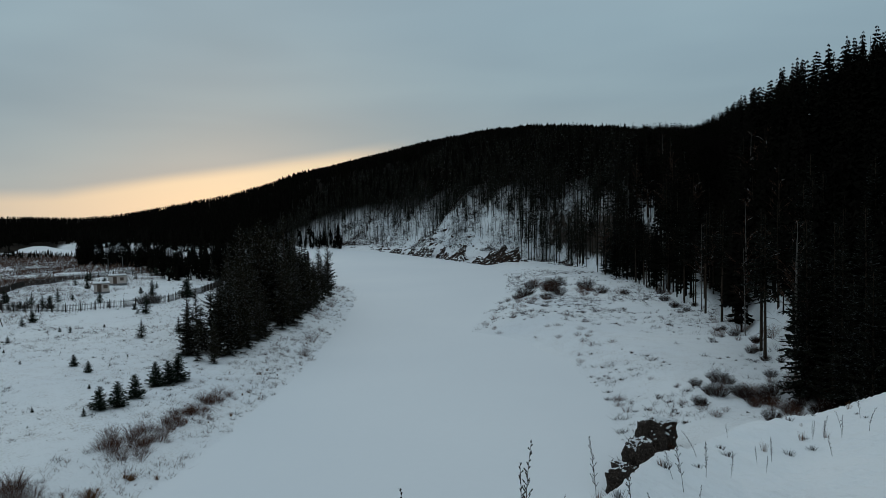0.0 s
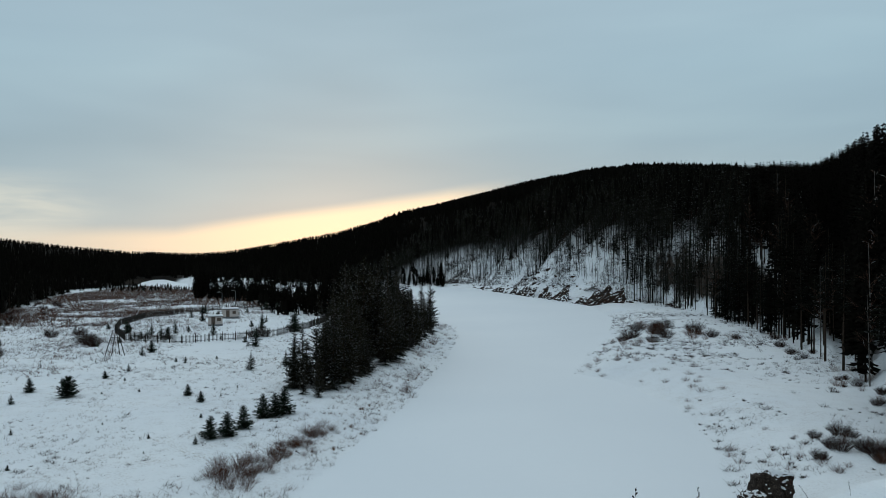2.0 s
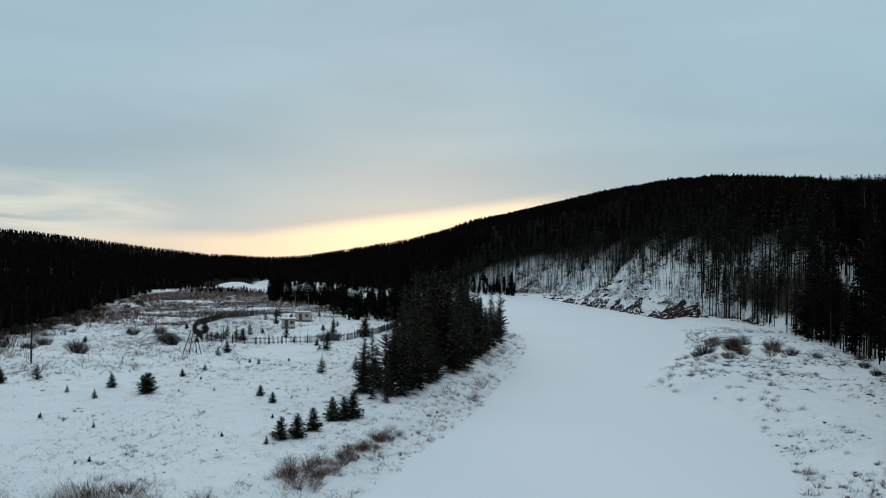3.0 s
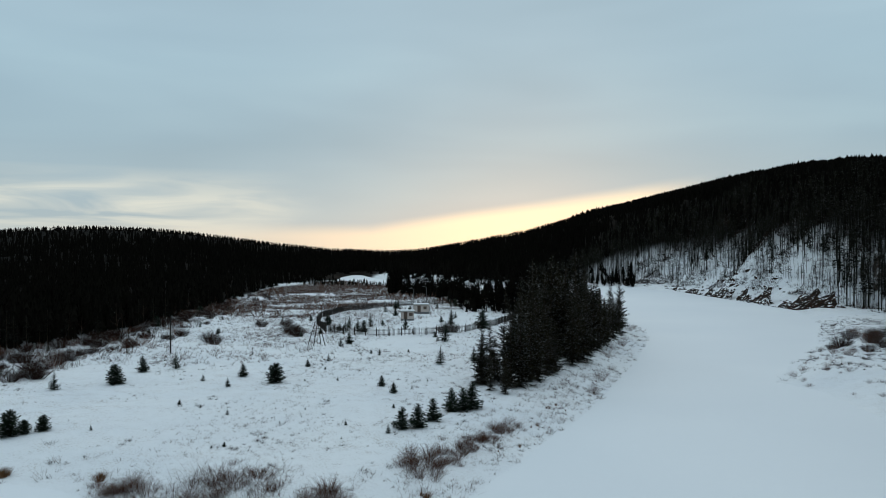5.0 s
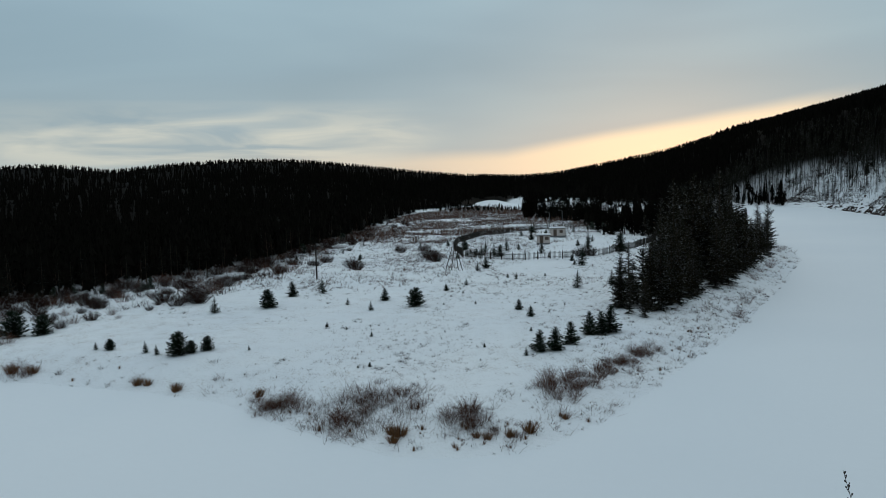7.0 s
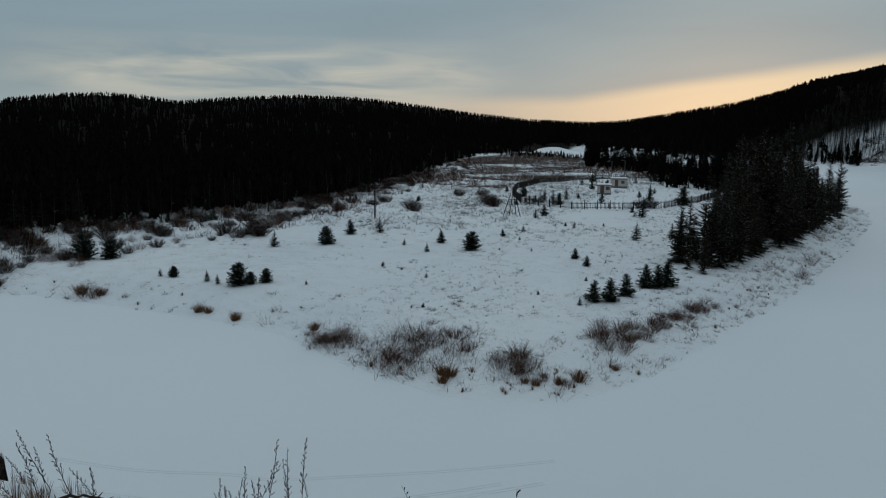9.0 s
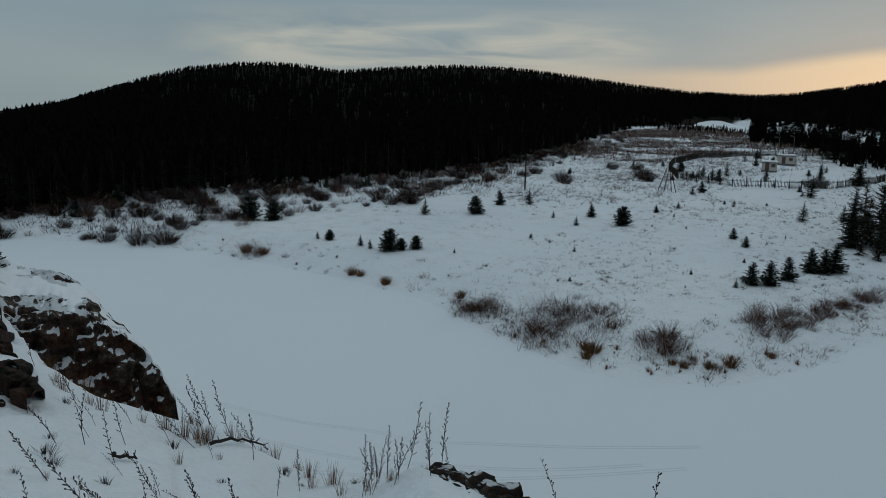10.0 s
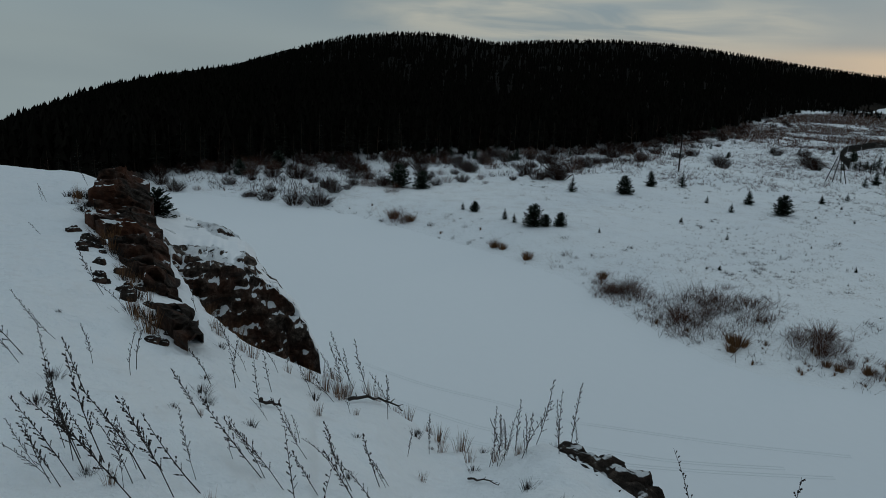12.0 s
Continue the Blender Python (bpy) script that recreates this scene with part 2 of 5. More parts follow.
M_PLASTER = plain("pale_panel_wall", (0.40, 0.34, 0.31), (0.52, 0.46, 0.42), 5.0)
M_DOOR = plain("brown_door_paint", (0.06, 0.04, 0.03), (0.11, 0.07, 0.05), 9.0)


# ---- the lie of the land ----
def interp(x, table):
    xs, ys = zip(*table)
    return np.interp(x, xs, ys)


def smooth(t):
    t = np.clip(t, 0, 1)
    return t * t * (3 - 2 * t)


# river banks: the meadow's edge, then the far and right bank back towards the camera's hill
MEADOW_EDGE = [(-420, -62), (-180, -12), (-140, 6), (-118, 26), (-108, 38), (-98, 46), (-83, 53), (-69, 54.5), (-59, 55.5), (-49, 55), (-40, 51.5), (-34, 50), (-28, 48.5),
               (-23, 50), (-18.5, 54), (-15.5, 63), (-13, 80), (-10, 100), (-8, 125), (-6, 155), (-5, 190), (-8, 214), (-16, 240),
               (-45, 290), (-100, 352), (-150, 405), (-203, 462), (-232, 540), (-241, 575), (-244, 590)]
FAR_BANK = [(-238, 592), (-230, 578), (-209, 540), (-180, 490), (-110, 465), (-45, 450), (-16, 425), (6, 392), (20, 345), (27, 315), (38, 285), (38, 236), (28, 182), (19, 150),
            (14.5, 131), (20, 124), (24.5, 103), (23, 80), (20, 66), (16, 56), (12, 44), (6, 31), (-2, 23), (-14, 18), (-30, 14), (-60, 7), (-110, -8), (-420, -75)]
RIVER = np.array(MEADOW_EDGE + FAR_BANK, float)


def river_distance(x, y):
    """Distance to the river's edge: above 0 on land, below 0 on the ice."""
    best, inside = np.full(x.shape, 1e9), np.zeros(x.shape, bool)
    for (ax, ay), (bx, by) in zip(RIVER, np.roll(RIVER, -1, 0)):
        ex, ey = bx - ax, by - ay
        t = np.clip(((x - ax) * ex + (y - ay) * ey) / (ex * ex + ey * ey), 0, 1)
        best = np.minimum(best, np.hypot(x - ax - t * ex, y - ay - t * ey))
        cross = ((ay > y) != (by > y)) & (x < ex * (y - ay) / (ey if ey else 1e-9) + ax)
        inside ^= cross
    return np.where(inside, -best, best)


def value_noise(x, y, seed):
    """Smooth noise from -1 to 1, on a grid of 1."""
    ix, iy = np.floor(x).astype(np.int64), np.floor(y).astype(np.int64)
    fx, fy = x - ix, y - iy
    fx, fy = fx * fx * (3 - 2 * fx), fy * fy * (3 - 2 * fy)

    def h(a, b):
        n = (a * 374761393 + b * 668265263 + seed * 974634777) & 0xFFFFFFFF
        n = ((n ^ (n >> 13)) * 1274126177) & 0xFFFFFFFF
        return ((n ^ (n >> 16)) & 0xFFFF) / 32767.5 - 1
    return (h(ix, iy) * (1 - fx) + h(ix + 1, iy) * fx) * (1 - fy) + (h(ix, iy + 1) * (1 - fx) + h(ix + 1, iy + 1) * fx) * fy


def rough(x, y, size, seed, octaves=3):
    return sum(value_noise(x / size * 2 ** i, y / size * 2 ** i, seed + i) / 2 ** i for i in range(octaves))


# by compass angle to the left of +y, seen from the camera's hill: angle over the horizon of the woods' skyline,
# distance of the woods' lower edge, distance of the ridge
SKYLINE = [(-180, 9), (-70, 12), (-45, 11.5), (-33.2, 10.6), (-31, 9.9), (-29.5, 9.3), (-28, 8.7), (-26.5, 7.5), (-25, 6.8), (-23.5, 6.1), (-22, 5.45), (-18, 5.5), (-14, 5.8), (-11, 5.9), (-8, 5.7),
           (-4, 5.05), (0, 4.1), (4, 3.15), (6, 2.65), (8, 2.05), (10, 1.5), (12, 1.1), (14, 0.75), (16, 0.4), (18, 0.1), (20, 0.0), (24, 0.15), (28, 0.55), (32, 1.1),
           (36, 1.5), (40, 1.6), (44, 1.4), (48, 1.05), (50, 1.35), (52.5, 1.5), (55, 1.4), (58, 1.05), (60, 0.55), (62, -0.05), (66, -1.35), (70, -2.05), (74, -3.0), (76, -3.7), (80, -5.4), (95, -6), (120, 4), (180, 9)]
WOODS_FROM = [(-180, 60), (-60, 60), (-38, 60), (-32, 70), (-28.5, 85), (-26.5, 103), (-24.5, 122), (-22, 147), (-20, 172), (-18, 196), (-12, 285), (-6, 330), (0, 425), (5, 455), (10, 470), (14, 500), (17, 560), (20, 630),
              (22.5, 520), (24, 470), (27, 440), (29.5, 325), (32, 255), (35, 202), (38, 174), (42, 162), (47, 153), (52, 145), (60, 135), (66, 126), (72, 120), (85, 118), (110, 140), (180, 60)]
RIDGE_AT = [(-180, 200), (-60, 150), (-34, 175), (-25, 210), (-23, 700), (-20, 1250), (-8, 1500), (0, 1500), (8, 1450), (14, 1500), (20, 2000), (26, 1700), (32, 1500), (40, 1400),
            (54, 1250), (60, 1000), (64, 640), (68, 400), (72, 260), (76, 190), (80, 165), (95, 170), (110, 260), (180, 200)]
# the brink of the camera's hill
BRINK_AT = [(-180, 400), (-100, 120), (-60, 48), (-45, 34), (-33, 25), (-26, 19), (-20, 11), (-14, 7), (-5, 5.6), (6, 6.0), (11, 5.6), (16, 4.6), (25, 4.2), (35, 6.4), (41, 7.4), (46, 8.2), (50, 8.6), (56.5, 9.6),
            (60, 10), (66.8, 10.6), (68.8, 11.5), (70, 14), (72, 20), (74, 24), (80, 27), (95, 40), (120, 90), (180, 400)]
BRINK_DOWN = [(-180, -4), (-60, 7), (-45, 9.0), (-33.6, 11.5), (-31.4, 12.6), (-29.8, 13.4), (-25.7, 14.2), (-21.3, 16.2), (-17, 18.7), (-14, 21), (-5, 25.5), (6, 24.6), (11, 25.5), (16, 29), (25, 33), (35.3, 29.3), (38.6, 27.6), (41.2, 26.9), (46, 27.4),
              (50, 27.4), (53, 25.7), (56.1, 24.0), (59.6, 22.7), (66.6, 19.8), (68.7, 17.5), (70, 14.8), (72, 10.8), (74.1, 8.8), (80, 8.1), (95, 5), (120, 0), (180, -4)]
FOOT_Z = CAM_Z - 2.3


def eased(az, table):
    """The table's value with its corners rounded off."""
    return sum(interp(az + o, table) * w for o, w in ((-2.0, 0.15), (-1.0, 0.22), (0.0, 0.26), (1.0, 0.22), (2.0, 0.15)))


def camera_hill(az, r, x, y):
    rb = eased(az, BRINK_AT) * (1 + 0.05 * value_noise(az * 0.22, az * 0 + 3.5, 91) + 0.012 * value_noise(az * 0.6, az * 0 + 7.5, 92))
    zb = CAM_Z - rb * np.tan(np.radians(eased(az, BRINK_DOWN)))
    # an even fall near the camera's feet, then on to the brink
    fall = np.where((az > 60) & (az < 100), interp(az, [(60, 0.178), (66.8, 0.13), (74, 0.085), (80, 0.06), (100, 0.03)]), (FOOT_Z - zb) / rb)
    near = np.minimum(8.0, rb)
    t = np.clip((r - near) / np.maximum(rb - near, 0.1), 0, 1)
    knee = FOOT_Z - near * fall
    top = np.where(r < near, FOOT_Z - r * fall, knee + (zb - knee) * t)
    top = top + (0.13 * rough(x, y, 2.6, 11) + 0.05 * rough(x, y, 0.6, 13, 2)) * smooth(r / 3) * (1 - 0.6 * smooth((r - 12) / 20))
    past = np.maximum(r - rb, 0)
    return np.where(r < rb, top, zb - past * (0.45 + 1.3 * smooth(past / 3.0)))


def woods_edge(az):
    return interp(az, WOODS_FROM)


def tree_height(az):
    """Usual height of the woods, lower along the river to the west."""
    return interp(az, [(-60, 17), (-24, 17), (-20, 15), (-5, 13), (8, 11), (20, 8.5), (60, 8.5), (80, 8), (100, 8)])


def lie(x, y):
    """Height of the ground, and how far the woods and the dead grass cover it."""
    r, az = np.hypot(x, y), np.degrees(np.arctan2(-x, y))
    d = river_distance(x, y)
    bank = np.where(d > 0, 1.6 * smooth(d / 9.0) + np.minimum(d, 120) * 0.006, np.maximum(d * 0.35, -1.5))
    z = bank + smooth(d / 6) * (0.22 * rough(x, y, 9.0, 3) + 0.5 * rough(x, y, 60.0, 5))
    wob = rough(x, y, 40.0, 21)
    r0 = woods_edge(az) * (1 + 0.03 * wob)
    rr = np.maximum(interp(az, RIDGE_AT), r0 + 40)
    ridge = CAM_Z + rr * np.tan(np.radians(interp(az, SKYLINE))) - tree_height(az) * 0.7
    t = (r - r0) / (rr - r0)
    # the cliff over the bend climbs at once, then the hill eases towards its ridge
    cliff = smooth((9 - az) / 6) * smooth((az + 24) / 5)
    t_soft = t * smooth(t / 0.03)
    climb = smooth(t) * (1 - cliff) + cliff * np.clip(1 - (1 - np.clip(t_soft, 0, 1)) ** 4.0, 0, 1)
    far = np.where(t > 1, np.maximum(1 - (t - 1) * 0.25, 0.55), climb)
    ridge = np.maximum(ridge, 2.5)
    hill = (ridge - 2.0) * far
    z = z + np.where(t > 0, hill + smooth(t * 8) * 1.6 * rough(x, y, 30.0, 31), 0) * smooth(d / 4)
    # ledges on the cliff
    face = cliff * smooth(t * 30) * (1 - smooth((t - 0.07) / 0.05))
    z = z + face * (1.6 * rough(x, y, 14.0, 41) + 0.9 * np.abs(rough(x, y, 5.0, 43)))
    # nowhere do the woods stand over their skyline
    cap = CAM_Z + r * np.tan(np.radians(interp(az, SKYLINE))) - tree_height(az) * 0.7
    z = np.where(t > 0, np.minimum(z, np.where(t > 1, cap, np.maximum(cap, 1.6))), z)
    z = np.where((d > 6) & (t < 1), np.maximum(z, 0.6), z)
    z = np.maximum(z, camera_hill(az, r, x, y))
    open_slope = smooth((az + 30) / 2) * smooth((-20 - az) / 2)
    # woods: how far the ground takes the painted tree shade
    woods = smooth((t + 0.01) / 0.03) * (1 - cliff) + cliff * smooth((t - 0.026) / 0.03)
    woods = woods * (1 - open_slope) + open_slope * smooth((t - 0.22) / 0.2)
    grass = smooth(d / 3) * (0.45 + 0.55 * smooth(0.5 + 0.9 * rough(x, y, 25.0, 51)))
    grass = np.where(r < 45, 0.10, grass)
    return z, woods, grass


def height(x, y):
    return float(lie(np.array([float(x)]), np.array([float(y)]))[0][0])


def mesh_from(name, verts, faces, mat=None, smooth_shade=False):
    """A mesh from arrays of points and of triangles or of quads."""
    verts, faces = np.asarray(verts, np.float32), np.asarray(faces, np.int32)
    me = bpy.data.meshes.new(name)
    me.vertices.add(len(verts))
    me.vertices.foreach_set("co", verts.ravel())
    n = faces.shape[1]
    me.loops.add(faces.size)
    me.loops.foreach_set("vertex_index", faces.ravel())
    me.polygons.add(len(faces))
    me.polygons.foreach_set("loop_start", np.arange(0, faces.size, n, dtype=np.int32))
    me.polygons.foreach_set("use_smooth", np.full(len(faces), smooth_shade))
    me.update(calc_edges=True)
    if mat:
        me.materials.append(mat)
    return me


def build_ground():
    az = np.radians(np.concatenate([np.arange(-42, -34, 0.35), np.arange(-34, -10, 0.15), np.arange(-10, 88, 0.35), np.arange(88, 318, 4.0)]))
    r = np.concatenate([[0.3, 0.8], np.geomspace(1.3, 60, 400), np.geomspace(60.8, 4600, 220)])
    a, q = np.meshgrid(az, r)
    x, y = -np.sin(a) * q, np.cos(a) * q
    z, woods, grass = lie(x.ravel(), y.ravel())
    verts = np.c_[x.ravel(), y.ravel(), z]
    na, nr = len(az), len(r)
    i, j = np.meshgrid(np.arange(na), np.arange(nr - 1))
    k = (i + 1) % na
    faces = np.stack([j * na + i, (j + 1) * na + i, (j + 1) * na + k, j * na + k], -1).reshape(-1, 4)
    # close the middle: the innermost ring is drawn in to a small patch under the eye
    verts[:na, 0:2] = (0.12, 0.07)
    verts[:na, 2] = FOOT_Z
    verts = np.vstack([verts, [[0, 0, FOOT_Z]]])
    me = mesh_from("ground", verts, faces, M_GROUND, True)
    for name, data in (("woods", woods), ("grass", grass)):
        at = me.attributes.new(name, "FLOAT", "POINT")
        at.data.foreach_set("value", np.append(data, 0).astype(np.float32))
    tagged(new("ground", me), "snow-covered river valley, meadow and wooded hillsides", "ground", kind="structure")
    ice = mesh_from("river_ice", [(-430, -90, 0), (60, -90, 0), (60, 30, 0), (-430, 30, 0), (-150, 30, 0), (60, 1050, 0), (-430, 1050, 0)], [(0, 1, 2, 3), (4, 2, 5, 6)], M_ICE)
    tagged(new("river_ice", ice), "frozen river under smooth untrodden snow", "river", kind="structure")


build_ground()


# ---- tree makers ----
class Shape:
    """Collects points and triangles."""

    def __init__(self):
        self.v, self.f = [], []

    def tri(self, a, b, c):
        n = len(self.v)
        self.v += [a, b, c]
        self.f.append((n, n + 1, n + 2))

    def tube(self, path, radii, sides=5):
        """A tapered round stem along a path."""
        n0 = len(self.v)
        for i, (p, rad) in enumerate(zip(path, radii)):
            p = Vector(p)
            d = (Vector(path[min(i + 1, len(path) - 1)]) - Vector(path[max(i - 1, 0)])).normalized()
            u = d.orthogonal().normalized()
            w = d.cross(u)
            for k in range(sides):
                t = 2 * math.pi * k / sides
                self.v.append(tuple(p + (u * math.cos(t) + w * math.sin(t)) * rad))
        for i in range(len(path) - 1):
            for k in range(sides):
                a, b = n0 + i * sides + k, n0 + i * sides + (k + 1) % sides
                c, e = a + sides, b + sides
                self.f += [(a, b, e), (a, e, c)]

    def twig(self, a, b, w):
        """A thin spike of two crossed blades."""
        d = (b - a).normalized()
        u = d.orthogonal().normalized() * w
        k = d.cross(u)
        self.tri(a - u, a + u, b)
        self.tri(a - k, a + k, b)

    def wand(self, foot, mid, tip, w):
        """A bent tapering stem of two crossed ribbons."""
        u = (tip - foot).orthogonal().normalized() * w
        for k in (u, (tip - foot).normalized().cross(u)):
            n = len(self.v)
            self.v += [foot - k, foot + k, mid + k * 0.7, mid - k * 0.7, tip]
            self.f += [(n, n + 1, n + 2), (n, n + 2, n + 3), (n + 3, n + 2, n + 4)]

    def mesh(self, name, mat, smooth_shade=False):
        return mesh_from(name, self.v, self.f, mat, smooth_shade)


def thing(name, label, category, group=""):
    return tagged(new(name), label, category, group)


def part(name, me, parent, label=""):
    ob = new(name, me)
    ob.parent = parent
    return tagged(ob, label)


def conifer(rng, h, spread, bare, step, boughs, name="spruce_tree", label="", category="tree", group="", mat=None, ragged=0.35, dead=0, seg=3, taper=0.85, lift=0.0):
    """A conifer with a tapered trunk and whorls of drooping boughs with sprays of needles."""
    tree = thing(name, label, category, group)
    trunk = Shape()
    lean = rng.uniform(-0.02, 0.02), rng.uniform(-0.02, 0.02)
    path = [(lean[0] * z, lean[1] * z, z) for z in np.linspace(-0.3, h * 0.97, 6)]
    trunk.tube(path, [0.011 * h * (1 - 0.93 * i / 5) + 0.012 for i in range(6)], 6)
    crown = Shape()
    z = bare * h
    while z < h * 0.985:
        t = (z / h - bare) / (1 - bare)
        reach = spread * ((1 - t) ** taper) * (0.55 + 0.45 * min(1, t * 5 + 0.35)) + 0.06 * spread
        for k in range(boughs):
            if rng.random() < ragged * 0.4:
                continue
            a = rng.uniform(0, 2 * math.pi)
            length = reach * rng.uniform(1 - ragged, 1 + ragged * 0.4)
            droop = rng.uniform(0.05, 0.4) * (1 - t) - 0.35 * t - lift
            ca, sa = math.cos(a), math.sin(a)
            z0 = z + rng.uniform(-0.5, 0.5) * step
            spine = [(lean[0] * z0 + ca * length * s, lean[1] * z0 + sa * length * s, z0 - droop * length * s ** 1.4 + 0.05 * length * s ** 3) for s in np.linspace(0.05, 1, seg + 1)]
            for i in range(seg):
                p, q = spine[i], spine[i + 1]
                w = length * (0.26 - 0.16 * i / seg) * rng.uniform(0.7, 1.2)
                for side in (-1, 1):
                    tip = (q[0] - sa * w * side + ca * w * 0.35, q[1] + ca * w * side + sa * w * 0.35, q[2] - w * rng.uniform(0.15, 0.6))
                    crown.tri(p, q, tip)
                    low = (p[0] - sa * w * 0.5 * side, p[1] + ca * w * 0.5 * side, p[2] - w * rng.uniform(0.5, 1.1))
                    crown.tri(p, tuple((u + v) / 2 for u, v in zip(p, q)), low)
            p = spine[-1]
            crown.tri((p[0] - sa * 0.05 * length, p[1] + ca * 0.05 * length, p[2]), (p[0] + sa * 0.05 * length, p[1] - ca * 0.05 * length, p[2]), (p[0] + ca * 0.14 * length, p[1] + sa * 0.14 * length, p[2] - 0.02))
        z += step * rng.uniform(0.75, 1.25)
    # dead lower branches
    for _ in range(dead):
        z = rng.uniform(0.12, bare) * h
        a, length = rng.uniform(0, 6.28), rng.uniform(0.5, 1.8)
        trunk.tube([(0, 0, z), (math.cos(a) * length * 0.6, math.sin(a) * length * 0.6, z - 0.1), (math.cos(a) * length, math.sin(a) * length, z - 0.35 * length)], [0.03, 0.02, 0.008], 3)
    part("trunk", trunk.mesh("trunk", M_BARK, True), tree)
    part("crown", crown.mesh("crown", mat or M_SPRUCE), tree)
    return tree


def bare_tree(rng, h, label, group="", mat=None, name="birch_tree", limbs=16, twigginess=7, twig_mat=None):
    """A leafless tree: trunk, limbs and fine twigs."""
    tree = thing(name, label, "tree", group)
    trunk, limb_s, twig_s = Shape(), Shape(), Shape()
    bend = [rng.uniform(-0.03, 0.03) * h for _ in range(4)]
    def axis(t):
        return Vector((bend[0] * t + bend[1] * t * t, bend[2] * t + bend[3] * t * t, t * h))
    ts = np.linspace(-0.02, 1, 9)
    trunk.tube([axis(t) for t in ts], [0.0085 * h * (1 - 0.9 * max(t, 0)) + 0.006 for t in ts], 6)
    for _ in range(limbs):
        t = rng.uniform(0.35, 0.97)
        a, length = rng.uniform(0, 6.28), h * 0.30 * (1.15 - t) * rng.uniform(0.7, 1.3)
        d = Vector((math.cos(a), math.sin(a), rng.uniform(0.7, 1.5))).normalized()
        p = [axis(t) + d * length * s + Vector((0, 0, -0.10 * length * s * s)) for s in (0, 0.35, 0.7, 1)]
        rad = 0.0042 * h * (1.1 - t)
        limb_s.tube(p, [rad, rad * 0.7, rad * 0.45, rad * 0.2], 4)
        for _ in range(twigginess):
            s = rng.uniform(0.25, 1)
            q = axis(t) + d * length * s + Vector((0, 0, -0.10 * length * s * s))
            e = (d + Vector((rng.uniform(-0.8, 0.8), rng.uniform(-0.8, 0.8), rng.uniform(-0.5, 0.5)))).normalized() * length * rng.uniform(0.25, 0.55)
            twig_s.twig(q, q + e + Vector((0, 0, -0.12 * e.length)), 0.019)
    part("trunk", trunk.mesh("trunk", mat or M_BIRCH, True), tree)
    tagged(part("limb_work", limb_s.mesh("limb_work", M_LIMB), tree), kind="stuff")
    tagged(part("twig_work", twig_s.mesh("twig_work", twig_mat or M_TWIG), tree), kind="stuff")
    return tree


def shrub(rng, h, spread, stems, label, name="willow_shrub", mat=None, group="", thick=0.014, forks=3):
    """A leafless shrub: many stems fanning from its base, each with forks."""
    bush = thing(name, label, "shrub", group)
    stem_s, twig_s = Shape(), Shape()
    for _ in range(stems):
        a, out = rng.uniform(0, 6.28), spread * math.sqrt(rng.random())
        length = h * rng.uniform(0.6, 1.05) * (1 - 0.25 * (out / spread) ** 2)
        foot = Vector((math.cos(a), math.sin(a), 0)) * out * 0.45
        foot.z = -0.15
        tip = Vector((math.cos(a) * out * 1.25, math.sin(a) * out * 1.25, length * (1 - 0.35 * (out / spread) ** 2)))
        mid = (foot + tip) / 2 + Vector((rng.uniform(-0.1, 0.1), rng.uniform(-0.1, 0.1), 0.12)) * length
        stem_s.wand(foot, mid, tip, thick)
        for _ in range(forks):
            s = rng.uniform(0.3, 0.95)
            p = foot.lerp(mid, s * 2) if s < 0.5 else mid.lerp(tip, s * 2 - 1)
            e = Vector((rng.uniform(-1, 1), rng.uniform(-1, 1), rng.uniform(0.0, 0.9))).normalized() * length * rng.uniform(0.12, 0.32)
            twig_s.twig(p, p + e, thick * 0.65)
    tagged(part("stem_work", stem_s.mesh("stem_work", mat or M_TWIG), bush), kind="stuff")
    tagged(part("twig_work", twig_s.mesh("twig_work", mat or M_TWIG), bush), kind="stuff")
    return bush


def tuft(rng, h, spread, blades, label, name="grass_tuft", mat=None, group="", thick=0.012):
    """A tuft of dead grass: bent blades from one base."""
    s = Shape()
    for _ in range(blades):
        a, out = rng.uniform(0, 6.28), spread * rng.random()
        f = Vector((math.cos(a) * out * 0.4, math.sin(a) * out * 0.4, -0.05))
        tip = Vector((math.cos(a) * out, math.sin(a) * out, h * rng.uniform(0.5, 1.0)))
        mid = f.lerp(tip, 0.55) + Vector((0, 0, 0.15 * h))
        s.tube([f, mid, tip], [thick, thick * 0.75, thick * 0.25], 3)
    return tagged(new(name, s.mesh(name, mat or M_STRAW)), label, "grass", group)


def put(ob, x, y, scale=1.0, turn=0.0, sink=0.0, stretch=1.0):
    """Stand a made thing on the ground."""
    ob.matrix_basis = Matrix.LocRotScale((x, y, height(x, y) - sink), Euler((0, 0, turn)), (scale, scale, scale * stretch))
    return ob


def put_copy(ob, x, y, scale=1.0, turn=0.0, sink=0.0, stretch=1.0):
    c = copy_thing(ob, Matrix())
    return put(c, x, y, scale, turn, sink, stretch)


